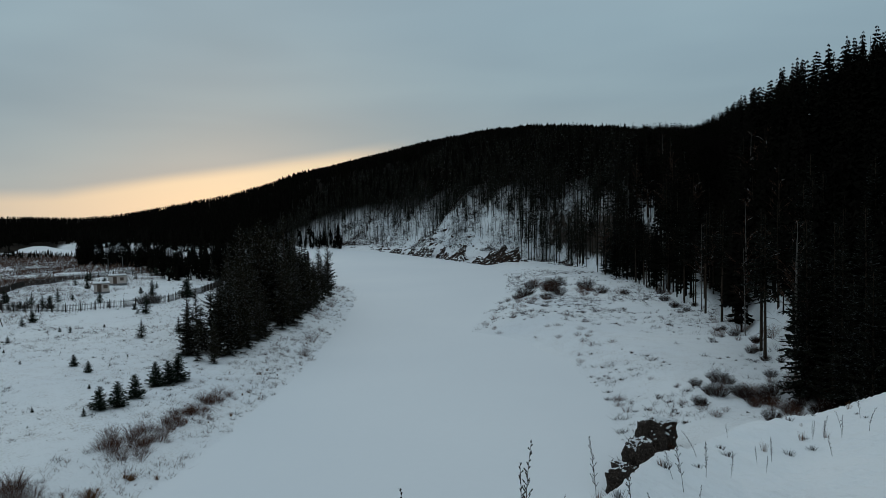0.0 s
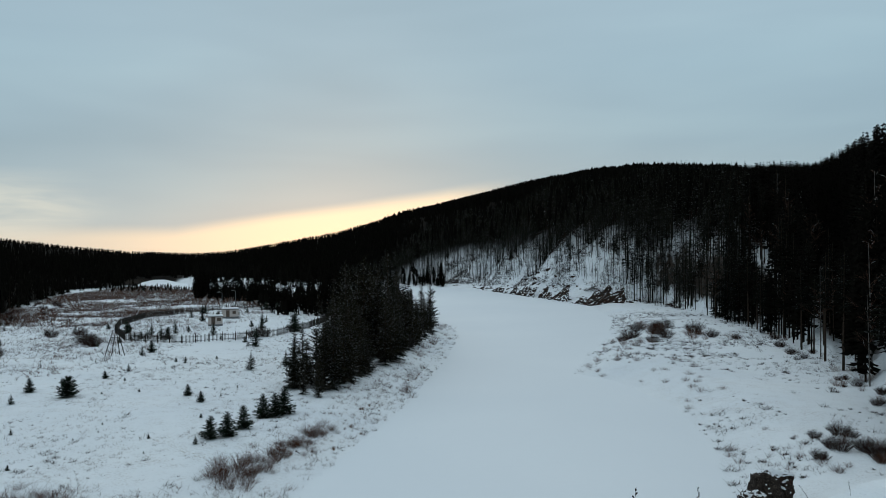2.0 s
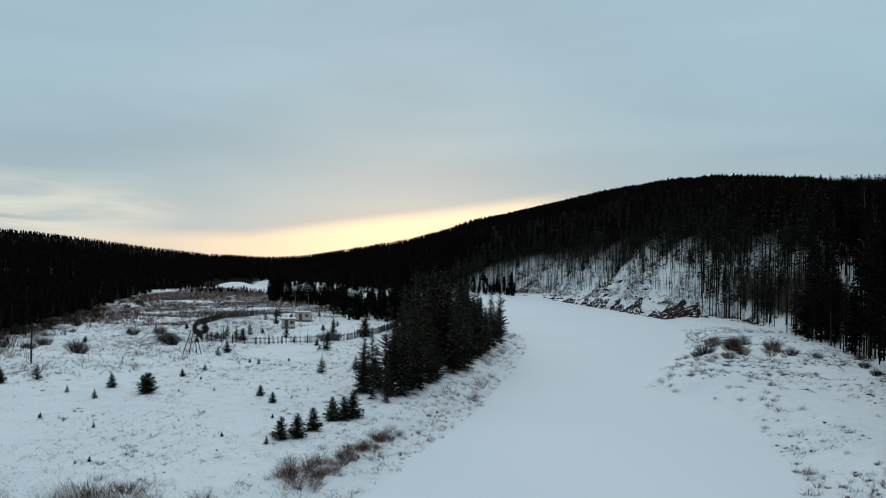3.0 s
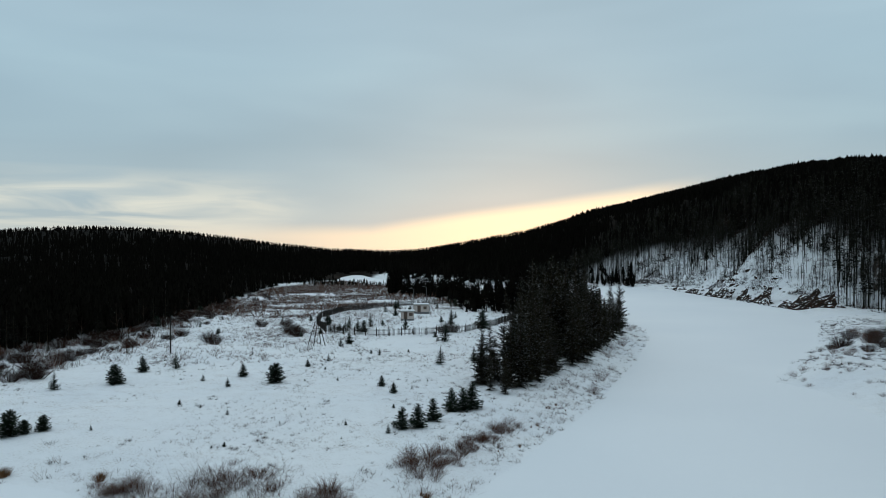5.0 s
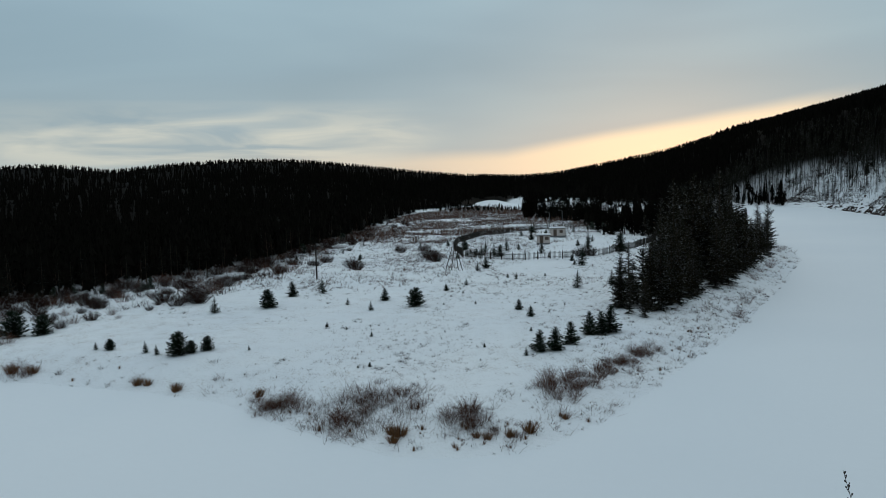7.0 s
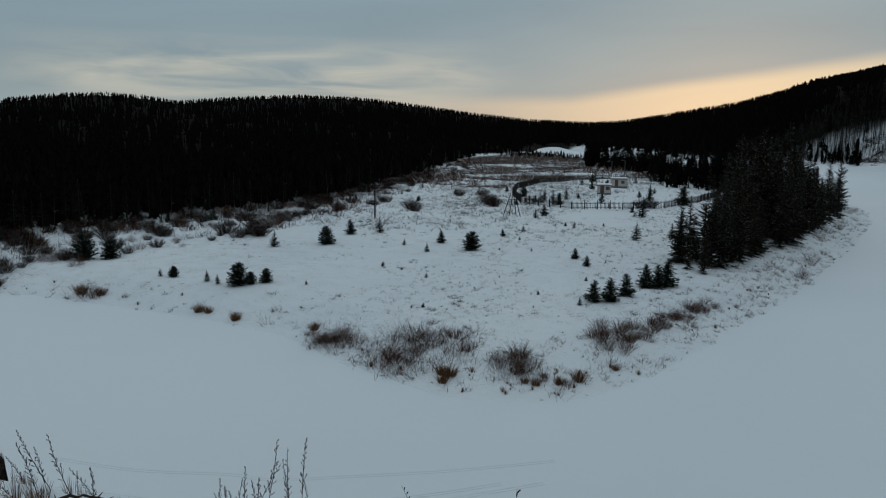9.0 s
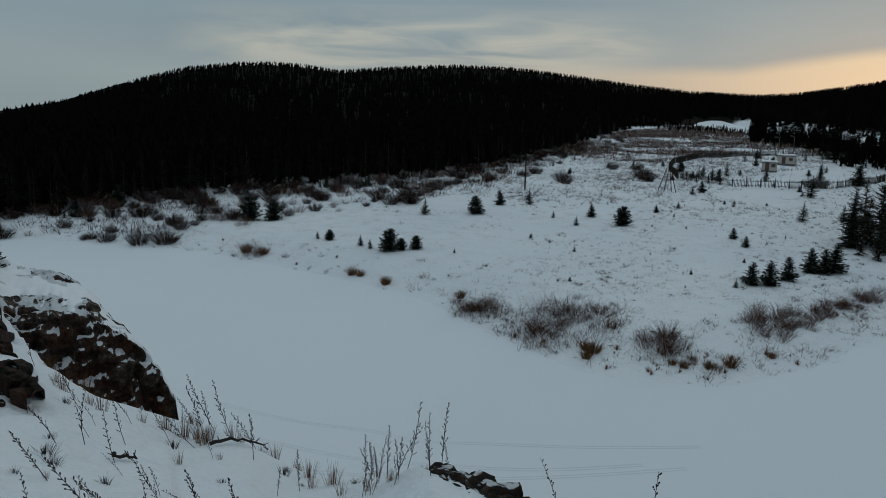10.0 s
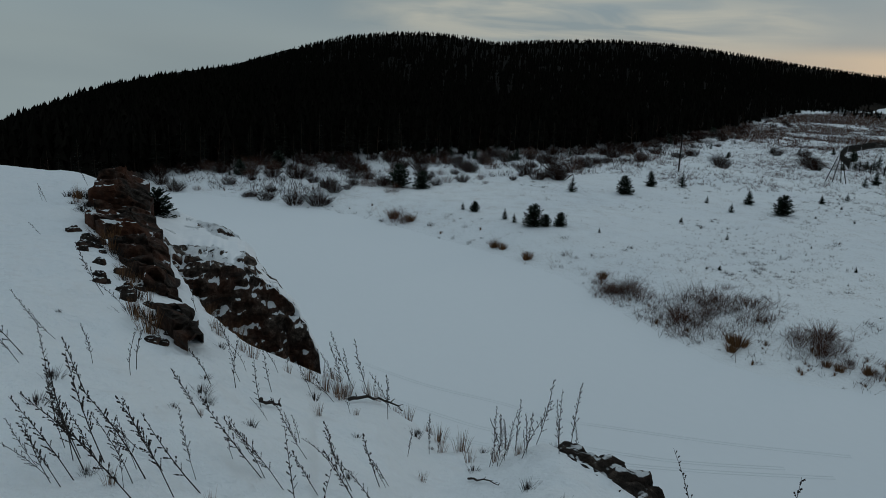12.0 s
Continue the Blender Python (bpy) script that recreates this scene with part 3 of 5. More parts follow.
# ---- far woods: joined, too many to count ----
def far_template(rng, kind):
    """A small tree one unit high: points and triangles, trunk first."""
    s = Shape()
    if kind == "spruce":
        s.tube([(0, 0, -0.05), (0, 0, 0.5)], [0.014, 0.008], 3)
        n, tiers, low = 8, 4, 0.06
    elif kind == "pine":
        s.tube([(0, 0, -0.05), (0.01, 0, 0.45), (0, 0, 0.8)], [0.015, 0.011, 0.006], 4)
        n, tiers, low = 7, 3, 0.55
    elif kind == "lacy":
        s.tube([(0, 0, -0.05), (rng.uniform(-0.015, 0.015), 0, 0.5), (0, 0, 0.97)], [0.0105, 0.008, 0.002], 4)
        low = rng.uniform(0.28, 0.52)
        for _ in range(34):
            z = low + (0.98 - low) * rng.random()
            a, l = rng.uniform(0, 6.28), 0.105 * (1.12 - (z - low) / (1 - low)) ** 0.7 * rng.uniform(0.55, 1.2)
            ca, sa, w = math.cos(a), math.sin(a), l * 0.26
            s.tri((0, 0, z), (ca * l - sa * w, sa * l + ca * w, z + l * rng.uniform(-0.35, 0.25)), (ca * l + sa * w, sa * l - ca * w, z + l * rng.uniform(-0.35, 0.25)))
        return np.array(s.v), np.array(s.f)
    elif kind == "shaggy":
        s.tube([(0, 0, -0.05), (0, 0, 0.6)], [0.014, 0.007], 4)
        z = rng.uniform(0.10, 0.30)
        while z < 0.985:
            reach = 0.17 * (1 - z) ** 0.8 * rng.uniform(0.75, 1.15) + 0.012
            for i in range(7):
                a = rng.uniform(0, 6.28)
                l = reach * rng.uniform(0.6, 1.15)
                ca, sa, w, dz = math.cos(a), math.sin(a), l * 0.32, l * rng.uniform(-0.1, 0.4)
                tip, z1 = (ca * l, sa * l, z - dz), z + rng.uniform(-0.01, 0.01)
                s.tri((0, 0, z1 + 0.012), (ca * l * 0.65 - sa * w, sa * l * 0.65 + ca * w, z1 - dz - 0.015), tip)
                s.tri((0, 0, z1 + 0.012), tip, (ca * l * 0.65 + sa * w, sa * l * 0.65 - ca * w, z1 - dz - 0.015))
            z += 0.048
        return np.array(s.v), np.array(s.f)
    else:
        s.tube([(0, 0, -0.05), (0.015, 0, 0.5), (0, 0.01, 0.98)], [0.012, 0.008, 0.002], 4)
        for _ in range(9):
            z, a = rng.uniform(0.35, 0.85), rng.uniform(0, 6.28)
            l = 0.3 * (1.1 - z)
            s.tube([(0, 0, z), (math.cos(a) * l * 0.6, math.sin(a) * l * 0.6, z + l)], [0.005, 0.001], 3)
        return np.array(s.v), np.array(s.f)
    for k in range(tiers):
        t = k / tiers
        z0 = low + (1 - low) * t
        top = min(1.0, z0 + (1 - low) * (0.36 if kind == "spruce" else 0.5))
        rad = (0.155 * (1 - t) ** 0.8 + 0.02) if kind == "spruce" else (0.11 * (1 - 0.65 * t) * rng.uniform(0.7, 1.15))
        ox, oy = (rng.uniform(-0.02, 0.02), rng.uniform(-0.02, 0.02)) if kind == "spruce" else (rng.uniform(-0.06, 0.06), rng.uniform(-0.06, 0.06))
        ring = []
        for i in range(n):
            a = 2 * math.pi * (i + rng.random() * 0.6) / n
            rr = rad * (1.2 if i % 2 else 0.62) * rng.uniform(0.8, 1.15)
            ring.append((ox + math.cos(a) * rr, oy + math.sin(a) * rr, z0 + (-0.03 if i % 2 else 0.03)))
        tip = (ox * 0.3, oy * 0.3, top if k < tiers - 1 or kind == "pine" else 1.0)
        for i in range(n):
            s.tri(ring[i], ring[(i + 1) % n], tip)
    return np.array(s.v), np.array(s.f)


def joined_woods(name, label, places, heights, kinds, seed, mat, widths=None):
    """Many far trees as one mesh: places (n, 3), heights (n), kinds: index into templates."""
    rng = random.Random(seed)
    gen = np.random.default_rng(seed)
    temps = [far_template(rng, k) for k in ("spruce", "spruce", "spruce", "pine", "pine", "bare", "bare", "shaggy", "shaggy", "shaggy", "lacy", "lacy", "lacy", "lacy")]
    V, F, n0 = [], [], 0
    for i, (tv, tf) in enumerate(temps):
        sel = np.where(kinds == i)[0]
        if not len(sel):
            continue
        a = gen.uniform(0, 6.28, len(sel))
        h = heights[sel]
        w = (h if widths is None else widths[sel]) * gen.uniform(0.8, 1.35, len(sel))
        c, s = np.cos(a), np.sin(a)
        x = (tv[None, :, 0] * c[:, None] - tv[None, :, 1] * s[:, None]) * w[:, None] + places[sel, 0:1]
        y = (tv[None, :, 0] * s[:, None] + tv[None, :, 1] * c[:, None]) * w[:, None] + places[sel, 1:2]
        z = tv[None, :, 2] * h[:, None] + places[sel, 2:3]
        V.append(np.stack([x, y, z], -1).reshape(-1, 3))
        F.append((tf[None] + (np.arange(len(sel)) * len(tv))[:, None, None]).reshape(-1, 3) + n0)
        n0 += len(sel) * len(tv)
    ob = new(name, mesh_from(name, np.vstack(V), np.vstack(F), mat))
    return tagged(ob, label, "forest", kind="stuff")


def scatter_woods(name, label, az0, az1, count, seed, depth, first=0.0, mix=(0.5, 0.4, 0.1), mat=None, size=1.0, last=1.06, shaggy=False, lacy=False):
    """Trees over a hillside between two compass angles, from the woods' edge over the ridge; denser near the edge."""
    gen = np.random.default_rng(seed)
    az = gen.uniform(az0, az1, count)
    r0, rr = woods_edge(az), interp(az, RIDGE_AT)
    rr = np.maximum(rr, r0 + 40)
    t = gen.uniform(0, 1, count) ** depth
    a, b = r0 + (rr - r0) * first, r0 + (rr - r0) * last
    r = a * (b / a) ** t
    x, y = -np.sin(np.radians(az)) * r, np.cos(np.radians(az)) * r
    ok = (river_distance(x, y) > 3)
    x, y, az = x[ok], y[ok], az[ok]
    z = lie(x, y)[0]
    h = tree_height(az) * gen.uniform(0.62, 1.12, len(x)) * size
    # tops keep to the skyline
    room = CAM_Z + np.hypot(x, y) * np.tan(np.radians(interp(az, SKYLINE))) - z
    wide = h * 0.85
    h = np.minimum(h, np.maximum(room, 3.0) * gen.uniform(0.65, 1.2, len(x)))
    kinds = np.where(gen.random(len(x)) < mix[0], gen.integers(0, 3, len(x)), np.where(gen.random(len(x)) < mix[1] / (mix[1] + mix[2]), gen.integers(3, 5, len(x)), gen.integers(5, 7, len(x))))
    if shaggy:
        kinds = np.where(kinds < 5, 7 + kinds % 3, kinds)
    if lacy:
        kinds = np.where(kinds < 3, 7 + kinds, kinds)
        kinds = np.where((kinds == 3) | (kinds == 4), gen.integers(10, 14, len(x)), kinds)
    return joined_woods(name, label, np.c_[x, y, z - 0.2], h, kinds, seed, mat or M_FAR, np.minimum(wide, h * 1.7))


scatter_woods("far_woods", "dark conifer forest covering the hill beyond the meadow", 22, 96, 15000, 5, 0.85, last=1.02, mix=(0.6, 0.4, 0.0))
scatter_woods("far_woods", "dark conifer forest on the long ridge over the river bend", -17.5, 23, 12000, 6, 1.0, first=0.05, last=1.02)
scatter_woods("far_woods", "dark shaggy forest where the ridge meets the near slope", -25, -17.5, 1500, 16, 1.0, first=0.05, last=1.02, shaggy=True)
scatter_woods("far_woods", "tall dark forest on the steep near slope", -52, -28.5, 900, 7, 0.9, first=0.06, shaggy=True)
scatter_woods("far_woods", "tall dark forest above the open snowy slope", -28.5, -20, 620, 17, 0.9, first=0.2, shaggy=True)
# thin stand of bare-stemmed pines and birches on the snowy cliff, closing up towards the top
scatter_woods("cliff_trees", "thin pines and bare birches on the snowy cliff above the river bend", -13, 10, 3800, 8, 0.62, first=0.014, mix=(0.03, 0.67, 0.30), size=0.9, last=0.085, mat=M_CLIFFTREE, lacy=True)
scatter_woods("cliff_trees", "tall bare-stemmed pines on the slope beside the cliff", -18, -10, 420, 9, 0.9, first=0.0, mix=(0.02, 0.72, 0.26), size=1.2, last=0.08, mat=M_CLIFFTREE, lacy=True)
scatter_woods("cliff_trees", "close-set dark pines on the slope beside the cliff", -22, -17, 300, 10, 0.9, first=0.0, mix=(0.25, 0.65, 0.10), size=1.1, last=0.09, lacy=True)
scatter_woods("cliff_trees", "slim bare saplings and pines low on the snowy cliff", -12, 8, 1300, 12, 1.2, first=0.010, mix=(0.03, 0.55, 0.42), size=0.5, last=0.05, mat=M_CLIFFTREE, lacy=True)


# ---- spruces at the tip of the meadow ----
rng = random.Random(12)
SPRUCE_LABELS = ["dense dark green spruce with drooping boughs to the ground", "dark spruce lightly dusted with snow at the river bank", "ragged dark spruce in a tight riverside clump"]
spruces = [conifer(rng, 15.0, 3.3, 0.02, 0.56, 11, "spruce_tree", SPRUCE_LABELS[0], group="spruces at the river bend", mat=M_CLUMP, ragged=0.45),
           conifer(rng, 15.0, 2.9, 0.04, 0.58, 10, "pine_tree", SPRUCE_LABELS[1], group="spruces at the river bend", mat=M_CLUMP, ragged=0.55, taper=0.6, lift=0.2, dead=8),
           conifer(rng, 15.0, 3.5, 0.03, 0.62, 11, "spruce_tree", SPRUCE_LABELS[2], group="spruces at the river bend", mat=M_CLUMP, ragged=0.6, taper=0.7)]
CLUMP_LEFT = [(102, -24.5), (112, -27), (125, -27.5), (140, -30), (180, -34), (220, -44), (260, -60)]
CLUMP_RIGHT = [(102, -20.5), (112, -17.5), (125, -15.2), (140, -13.6), (165, -12.0), (185, -11.5), (205, -13), (230, -19), (260, -34)]
fresh = list(spruces)
spots = []
while len(spots) < 135:
    y = 103 + 140 * rng.random() ** 1.15
    lx, rx = interp(y, CLUMP_LEFT), interp(y, CLUMP_RIGHT)
    # denser along the water
    x = rx + (lx - rx) * rng.random() ** 1.3
    if all(math.hypot(x - p, y - q) > 1.5 for p, q in spots):
        spots.append((x, y))
for x, y in ((-22.6, 100.6), (-20.4, 99.6), (-19.4, 104.5), (-22.0, 106), (-18.2, 110), (-20.5, 112), (-17.4, 117), (-24.4, 104)):
    spots.insert(0, (x, y))
for x, y in spots:
    edge = min(abs(x - interp(y, CLUMP_LEFT)), 6) / 6
    h = (9.0 + 5.5 * min(1, (y - 100) / 28)) * rng.uniform(0.42, 1.16) * (0.7 + 0.3 * edge)
    h *= 0.82 + 0.42 * float(value_noise(np.array([x / 5.0]), np.array([y / 8.0]), 7)[0])
    k = rng.randrange(3)
    args = (x, y, h / 15.0, rng.uniform(0, 6.28), 0.1, 1.0)
    if spruces[k] in fresh:
        fresh.remove(spruces[k])
        put(spruces[k], *args)
    else:
        put_copy(spruces[k], *args)


def joined_at(name, label, region, count, seed, low, high, mix, mat=None, shaggy=False):
    """Far trees over a stretch of level land given by a test of x and y."""
    gen = np.random.default_rng(seed)
    x, y = gen.uniform(region[0], region[1], count), gen.uniform(region[2], region[3], count)
    ok = region[4](x, y)
    x, y = x[ok], y[ok]
    z = lie(x, y)[0]
    kinds = gen.choice(7, len(x), p=mix)
    if shaggy:
        kinds = np.where(kinds < 3, 7 + kinds, kinds)
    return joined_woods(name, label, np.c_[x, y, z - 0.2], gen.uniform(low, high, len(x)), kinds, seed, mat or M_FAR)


SPRUCE_MIX = [0.25, 0.25, 0.2, 0.12, 0.12, 0.03, 0.03]
joined_at("valley_woods", "dark spruces along the far end of the meadow", (-230, -20, 225, 470,
          lambda x, y: (river_distance(x, y) > 3) & (x > np.where(y > 290, -0.40 * y + 15, -0.35 * y + 20) + 12 * rough(x, y, 40.0, 61))), 2600, 31, 6, 12, SPRUCE_MIX, shaggy=True)
joined_at("valley_woods", "young dark spruces filling the far end of the meadow", (-230, -20, 225, 470,
          lambda x, y: (river_distance(x, y) > 3) & (x > np.where(y > 290, -0.40 * y + 15, -0.35 * y + 20) + 12 * rough(x, y, 40.0, 61))), 5200, 34, 1.5, 5, SPRUCE_MIX)
joined_at("valley_woods", "low dark pines before the distant river", (-250, -60, 330, 470,
          lambda x, y: (river_distance(x, y) > 2) & (np.abs(y - 405 + 20 * rough(x, y, 50.0, 62)) < 26)), 2400, 32, 1.5, 3.6, SPRUCE_MIX)
joined_at("valley_woods", "dark spruces on the distant valley floor", (-460, -80, 470, 1150,
          lambda x, y: (river_distance(x, y) > 5)), 3200, 33, 6, 12, SPRUCE_MIX)

# ---- young pines on the meadow ----
saplings = [conifer(rng, 2.5, 1.0, 0.02, 0.115, 16, "young_pine", "young green pine dusted with snow on the meadow", "tree", "young pines", M_SAPLING, 0.5, seg=2, taper=0.75, lift=0.2),
            conifer(rng, 2.5, 0.75, 0.03, 0.13, 13, "young_pine", "slim young pine standing in meadow snow", "tree", "young pines", M_SAPLING, 0.6, seg=2, lift=0.15),
            conifer(rng, 2.5, 1.25, 0.01, 0.12, 17, "young_pine", "bushy young pine with snow on its boughs", "tree", "young pines", M_SAPLING, 0.5, seg=2, taper=0.55, lift=0.3)]
fresh = list(saplings)
SAPLINGS = [(-51.9, 98.3, 2.6, 2), (-58.3, 100.9, 1.9, 0), (-56.5, 93.8, 1.4, 1), (-62.5, 63.7, 2.5, 2), (-60.9, 66.4, 1.6, 2), (-61.7, 64.8, 1.4, 2), (-72.3, 63.4, 1.3, 2), (-73.7, 62.7, 1.0, 1), (-66.7, 63.2, 1.4, 1), (-65.0, 63.1, 1.2, 1), (-36.9, 99.2, 1.5, 0),
            (-33.9, 95.4, 1.4, 0), (-61.8, 96.3, 1.1, 1), (-54.1, 112.9, 1.2, 0), (-53.9, 120.2, 1.3, 1), (-58.9, 136.7, 1.9, 1), (-59.6, 142.4, 2.2, 0), (-34.6, 119.0, 2.9, 1)]
MORE = [(-30.4, 123.3, 2.6, 1), (-31.9, 139.2, 1.8, 1), (-42.8, 150.3, 4.2, 1), (-41.9, 178.3, 4.7, 0), (-26.7, 77.7, 2.4, 0), (-25.3, 78.6, 2.6, 0), (-24.6, 81.8, 2.5, 0), (-24.4, 88.5, 2.8, 0), (-23.2, 89.2, 2.8, 0), (-22.5, 90.5, 3.3, 0), (-27.5, 75.8, 1.0, 1),
        (-71.3, 103.9, 2.7, 1), (-71.9, 91.2, 2.6, 2), (-73.7, 99.4, 2.4, 0), (-76.2, 84.9, 2.5, 1), (-91.0, 65.4, 3.3, 2), (-88.5, 67.5, 2.6, 2), (-56.5, 68.0, 0.6, 1), (-48, 128, 1.3, 1)]
for _ in range(46):
    y = rng.uniform(62, 185)
    x = rng.uniform(-0.62 * y - 6, -0.24 * y - 4)
    MORE.append((x, y, rng.uniform(0.3, 0.75) + (0.8 if y > 140 else 0), rng.randrange(2)))
for _ in range(26):
    a, y = rng.random(), 0
    t = rng.uniform(0, 6.28)
    MORE.append((-66 + 21 * math.cos(t) * rng.random(), 206 + 44 * math.sin(t), rng.uniform(1.4, 3.2), rng.randrange(2)))
# a row of larger ones before the woods
for _ in range(52):
    az = rng.uniform(31, 84)
    r = woods_edge(az) * rng.uniform(0.92, 1.0)
    MORE.append((-math.sin(radians(az)) * r, math.cos(radians(az)) * r, rng.uniform(0.9, 2.6), rng.choice((0, 1, 1, 2))))
for x, y, h, k in SAPLINGS + MORE:
    if river_distance(np.array([x]), np.array([y]))[0] < 2:
        continue
    args = (x, y, 0.98 * h / 2.5, rng.uniform(0, 6.28), 0.03)
    if saplings[k] in fresh:
        fresh.remove(saplings[k])
        put(saplings[k], *args)
    else:
        put_copy(saplings[k], *args)

# a small dark pine on the back of the rock spur
spur_pine = copy_thing(saplings[2], Matrix())
tagged(spur_pine, "small dark pine clinging to the back of the rock spur")
spur_pine.matrix_basis = Matrix.LocRotScale((-math.sin(radians(71.0)) * 20.6, math.cos(radians(71.0)) * 20.6, 15.5), None, (0.36, 0.36, 0.38))

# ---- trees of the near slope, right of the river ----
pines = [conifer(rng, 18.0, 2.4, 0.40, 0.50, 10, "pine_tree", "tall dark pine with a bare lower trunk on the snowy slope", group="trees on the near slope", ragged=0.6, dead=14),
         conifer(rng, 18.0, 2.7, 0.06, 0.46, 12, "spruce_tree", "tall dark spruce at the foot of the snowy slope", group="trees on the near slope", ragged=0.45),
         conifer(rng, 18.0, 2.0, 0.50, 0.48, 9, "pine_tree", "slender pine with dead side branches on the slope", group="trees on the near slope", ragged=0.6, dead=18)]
birches = [bare_tree(rng, 17.0, "leafless birch with a pale trunk and reddish twigs", "trees on the near slope"),
           bare_tree(rng, 17.0, "leafless grey aspen with fine upright twigs", "trees on the near slope", M_BARK, "aspen_tree", 18, 6)]
fresh = pines + birches
spots = []
while len(spots) < 175:
    az = rng.uniform(-38, -15)
    r = woods_edge(az) * (1 + 0.42 * rng.random() ** 1.4) + rng.uniform(-3, 4)
    x, y = -math.sin(radians(az)) * r, math.cos(radians(az)) * r
    open_stand = -28 < az < -20.5
    if all(math.hypot(x - p, y - q) > (3.6 if open_stand else 2.2) for p, q, _, _ in spots):
        spots.append((x, y, az, r))
for x, y, az, r in spots:
    front = r < woods_edge(az) * 1.12
    pick = rng.random()
    if -28.5 < az < -19.5:
        ob = birches[0] if pick < 0.16 else birches[1] if pick < 0.42 else pines[2] if pick < 0.8 else pines[0] if pick < 0.92 or front else pines[1]
    elif az < -27.5:
        ob = pines[1] if pick < 0.6 else pines[0]
    else:
        ob = pines[0] if pick < 0.3 else pines[2] if pick < 0.5 else pines[1] if pick < 0.85 else birches[1]
    full = 18.0 if ob in pines else 17.0
    room = CAM_Z + r * math.tan(radians(float(interp(az, SKYLINE)))) - height(x, y)
    args = (x, y, min(rng.uniform(12, 18.5), max(5.0, room * rng.uniform(0.85, 1.05))) / full, rng.uniform(0, 6.28), 0.15)
    if ob in fresh:
        fresh.remove(ob)
        put(ob, *args)
    else:
        put_copy(ob, *args)

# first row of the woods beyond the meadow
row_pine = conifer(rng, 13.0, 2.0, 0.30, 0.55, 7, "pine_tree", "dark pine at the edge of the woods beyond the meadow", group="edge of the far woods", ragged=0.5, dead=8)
row_bare = bare_tree(rng, 11.0, "thin leafless tree before the dark woods", "edge of the far woods", M_BARK, "aspen_tree", 14, 5, M_DARKTWIG)
fresh = [row_pine, row_bare]
for i in range(84):
    az = 30 + 55 * (i + rng.random()) / 84
    r = woods_edge(az) * rng.uniform(0.965, 1.03)
    ob = row_pine if rng.random() < 0.72 else row_bare
    args = (-math.sin(radians(az)) * r, math.cos(radians(az)) * r, rng.uniform(0.6, 1.0) * float(tree_height(az)) / 13, rng.uniform(0, 6.28), 0.1)
    if ob in fresh:
        fresh.remove(ob)
        put(ob, *args)
    else:
        put_copy(ob, *args)

# ---- shrubs and tufts ----
willows = [shrub(rng, 2.0, 1.5, 54, "leafless reddish-brown willow shrub on the river bank", mat=M_WILLOW, thick=0.014, group="bank shrubs", forks=6),
           shrub(rng, 1.2, 1.5, 44, "low leafless brown shrub on the snowy bank", mat=M_WILLOW, thick=0.014, group="bank shrubs", forks=5),
           shrub(rng, 2.0, 1.8, 150, "dense dark leafless shrub before the woods", "dark_shrub", M_DARKTWIG, "meadow shrubs", 0.018, 7)]
tufts = [tuft(rng, 0.85, 0.95, 170, "tuft of rusty yellow dead grass on the bank", group="grass tufts"),
         tuft(rng, 0.6, 0.55, 40, "small tuft of dead grass in the snow", group="grass tufts")]
SHRUBS = [(-46, 56.2, 0.7, 1), (-77.5, 55.5, 1.1, 0), (-75.8, 55.6, 0.8, 0)]
# thickets: middle, spread, number, largest
for cx, cy, sx, sy, n, top in ((-34.2, 55.4, 3.9, 3.4, 24, 0.95), (-42.8, 55.0, 1.7, 1.0, 9, 0.95), (-25.2, 55.4, 1.7, 1.2, 11, 0.75), (-21.8, 55.4, 1.6, 1.0, 9, 0.4)):
    for _ in range(n):
        SHRUBS.append((cx + rng.gauss(0, sx * 0.6), cy + rng.gauss(0, sy * 0.6), top * rng.uniform(0.45, 1.0), rng.choice((0, 0, 1))))
for i in range(96):
    t = (i / 95) ** 1.3
    SHRUBS.append((-21.3 + 4.6 * t + rng.gauss(0, 1.0 - 0.4 * t), 65 + 22 * t + rng.uniform(-1, 1), rng.uniform(0.35, 0.85) * (1 - 0.25 * t), rng.choice((0, 1, 1))))
for i in range(10):
    SHRUBS.append((-11 + 2.5 * i / 9 + rng.uniform(-1.5, 1.0), 112 + 95 * i / 9, rng.uniform(0.5, 1.0), rng.choice((0, 1))))
RIGHT = [(29, 152, 0.9, 0), (33, 158, 0.8, 1), (36, 172, 1.2, 0), (42, 187, 1.3, 2), (39, 182, 1.1, 0), (46, 176, 1.4, 2), (44, 172, 1.1, 0), (20, 140, 0.8, 1), (23, 137, 0.7, 1), (18, 136, 0.7, 1),
         (31, 131, 0.7, 1), (33, 126, 0.6, 1), (30, 118, 0.6, 1), (29, 108, 0.6, 1), (50, 98, 1.0, 0), (47, 108, 0.9, 0), (52, 112, 1.1, 0)]
DARK = []
for _ in range(330):
    az = rng.uniform(28, 80)
    r = woods_edge(az) * (1.0 - 0.24 * rng.random() ** 1.5)
    DARK.append((-math.sin(radians(az)) * r, math.cos(radians(az)) * r, rng.uniform(0.35, 1.15), rng.choice((0, 2, 2))))
for x, y in ((-85, 135), (-83, 133), (-90, 164), (-76, 152), (-74, 150), (-79, 156), (-87, 170), (-48, 168), (-47, 170)):
    DARK.append((x, y, rng.uniform(0.9, 1.4), 2))
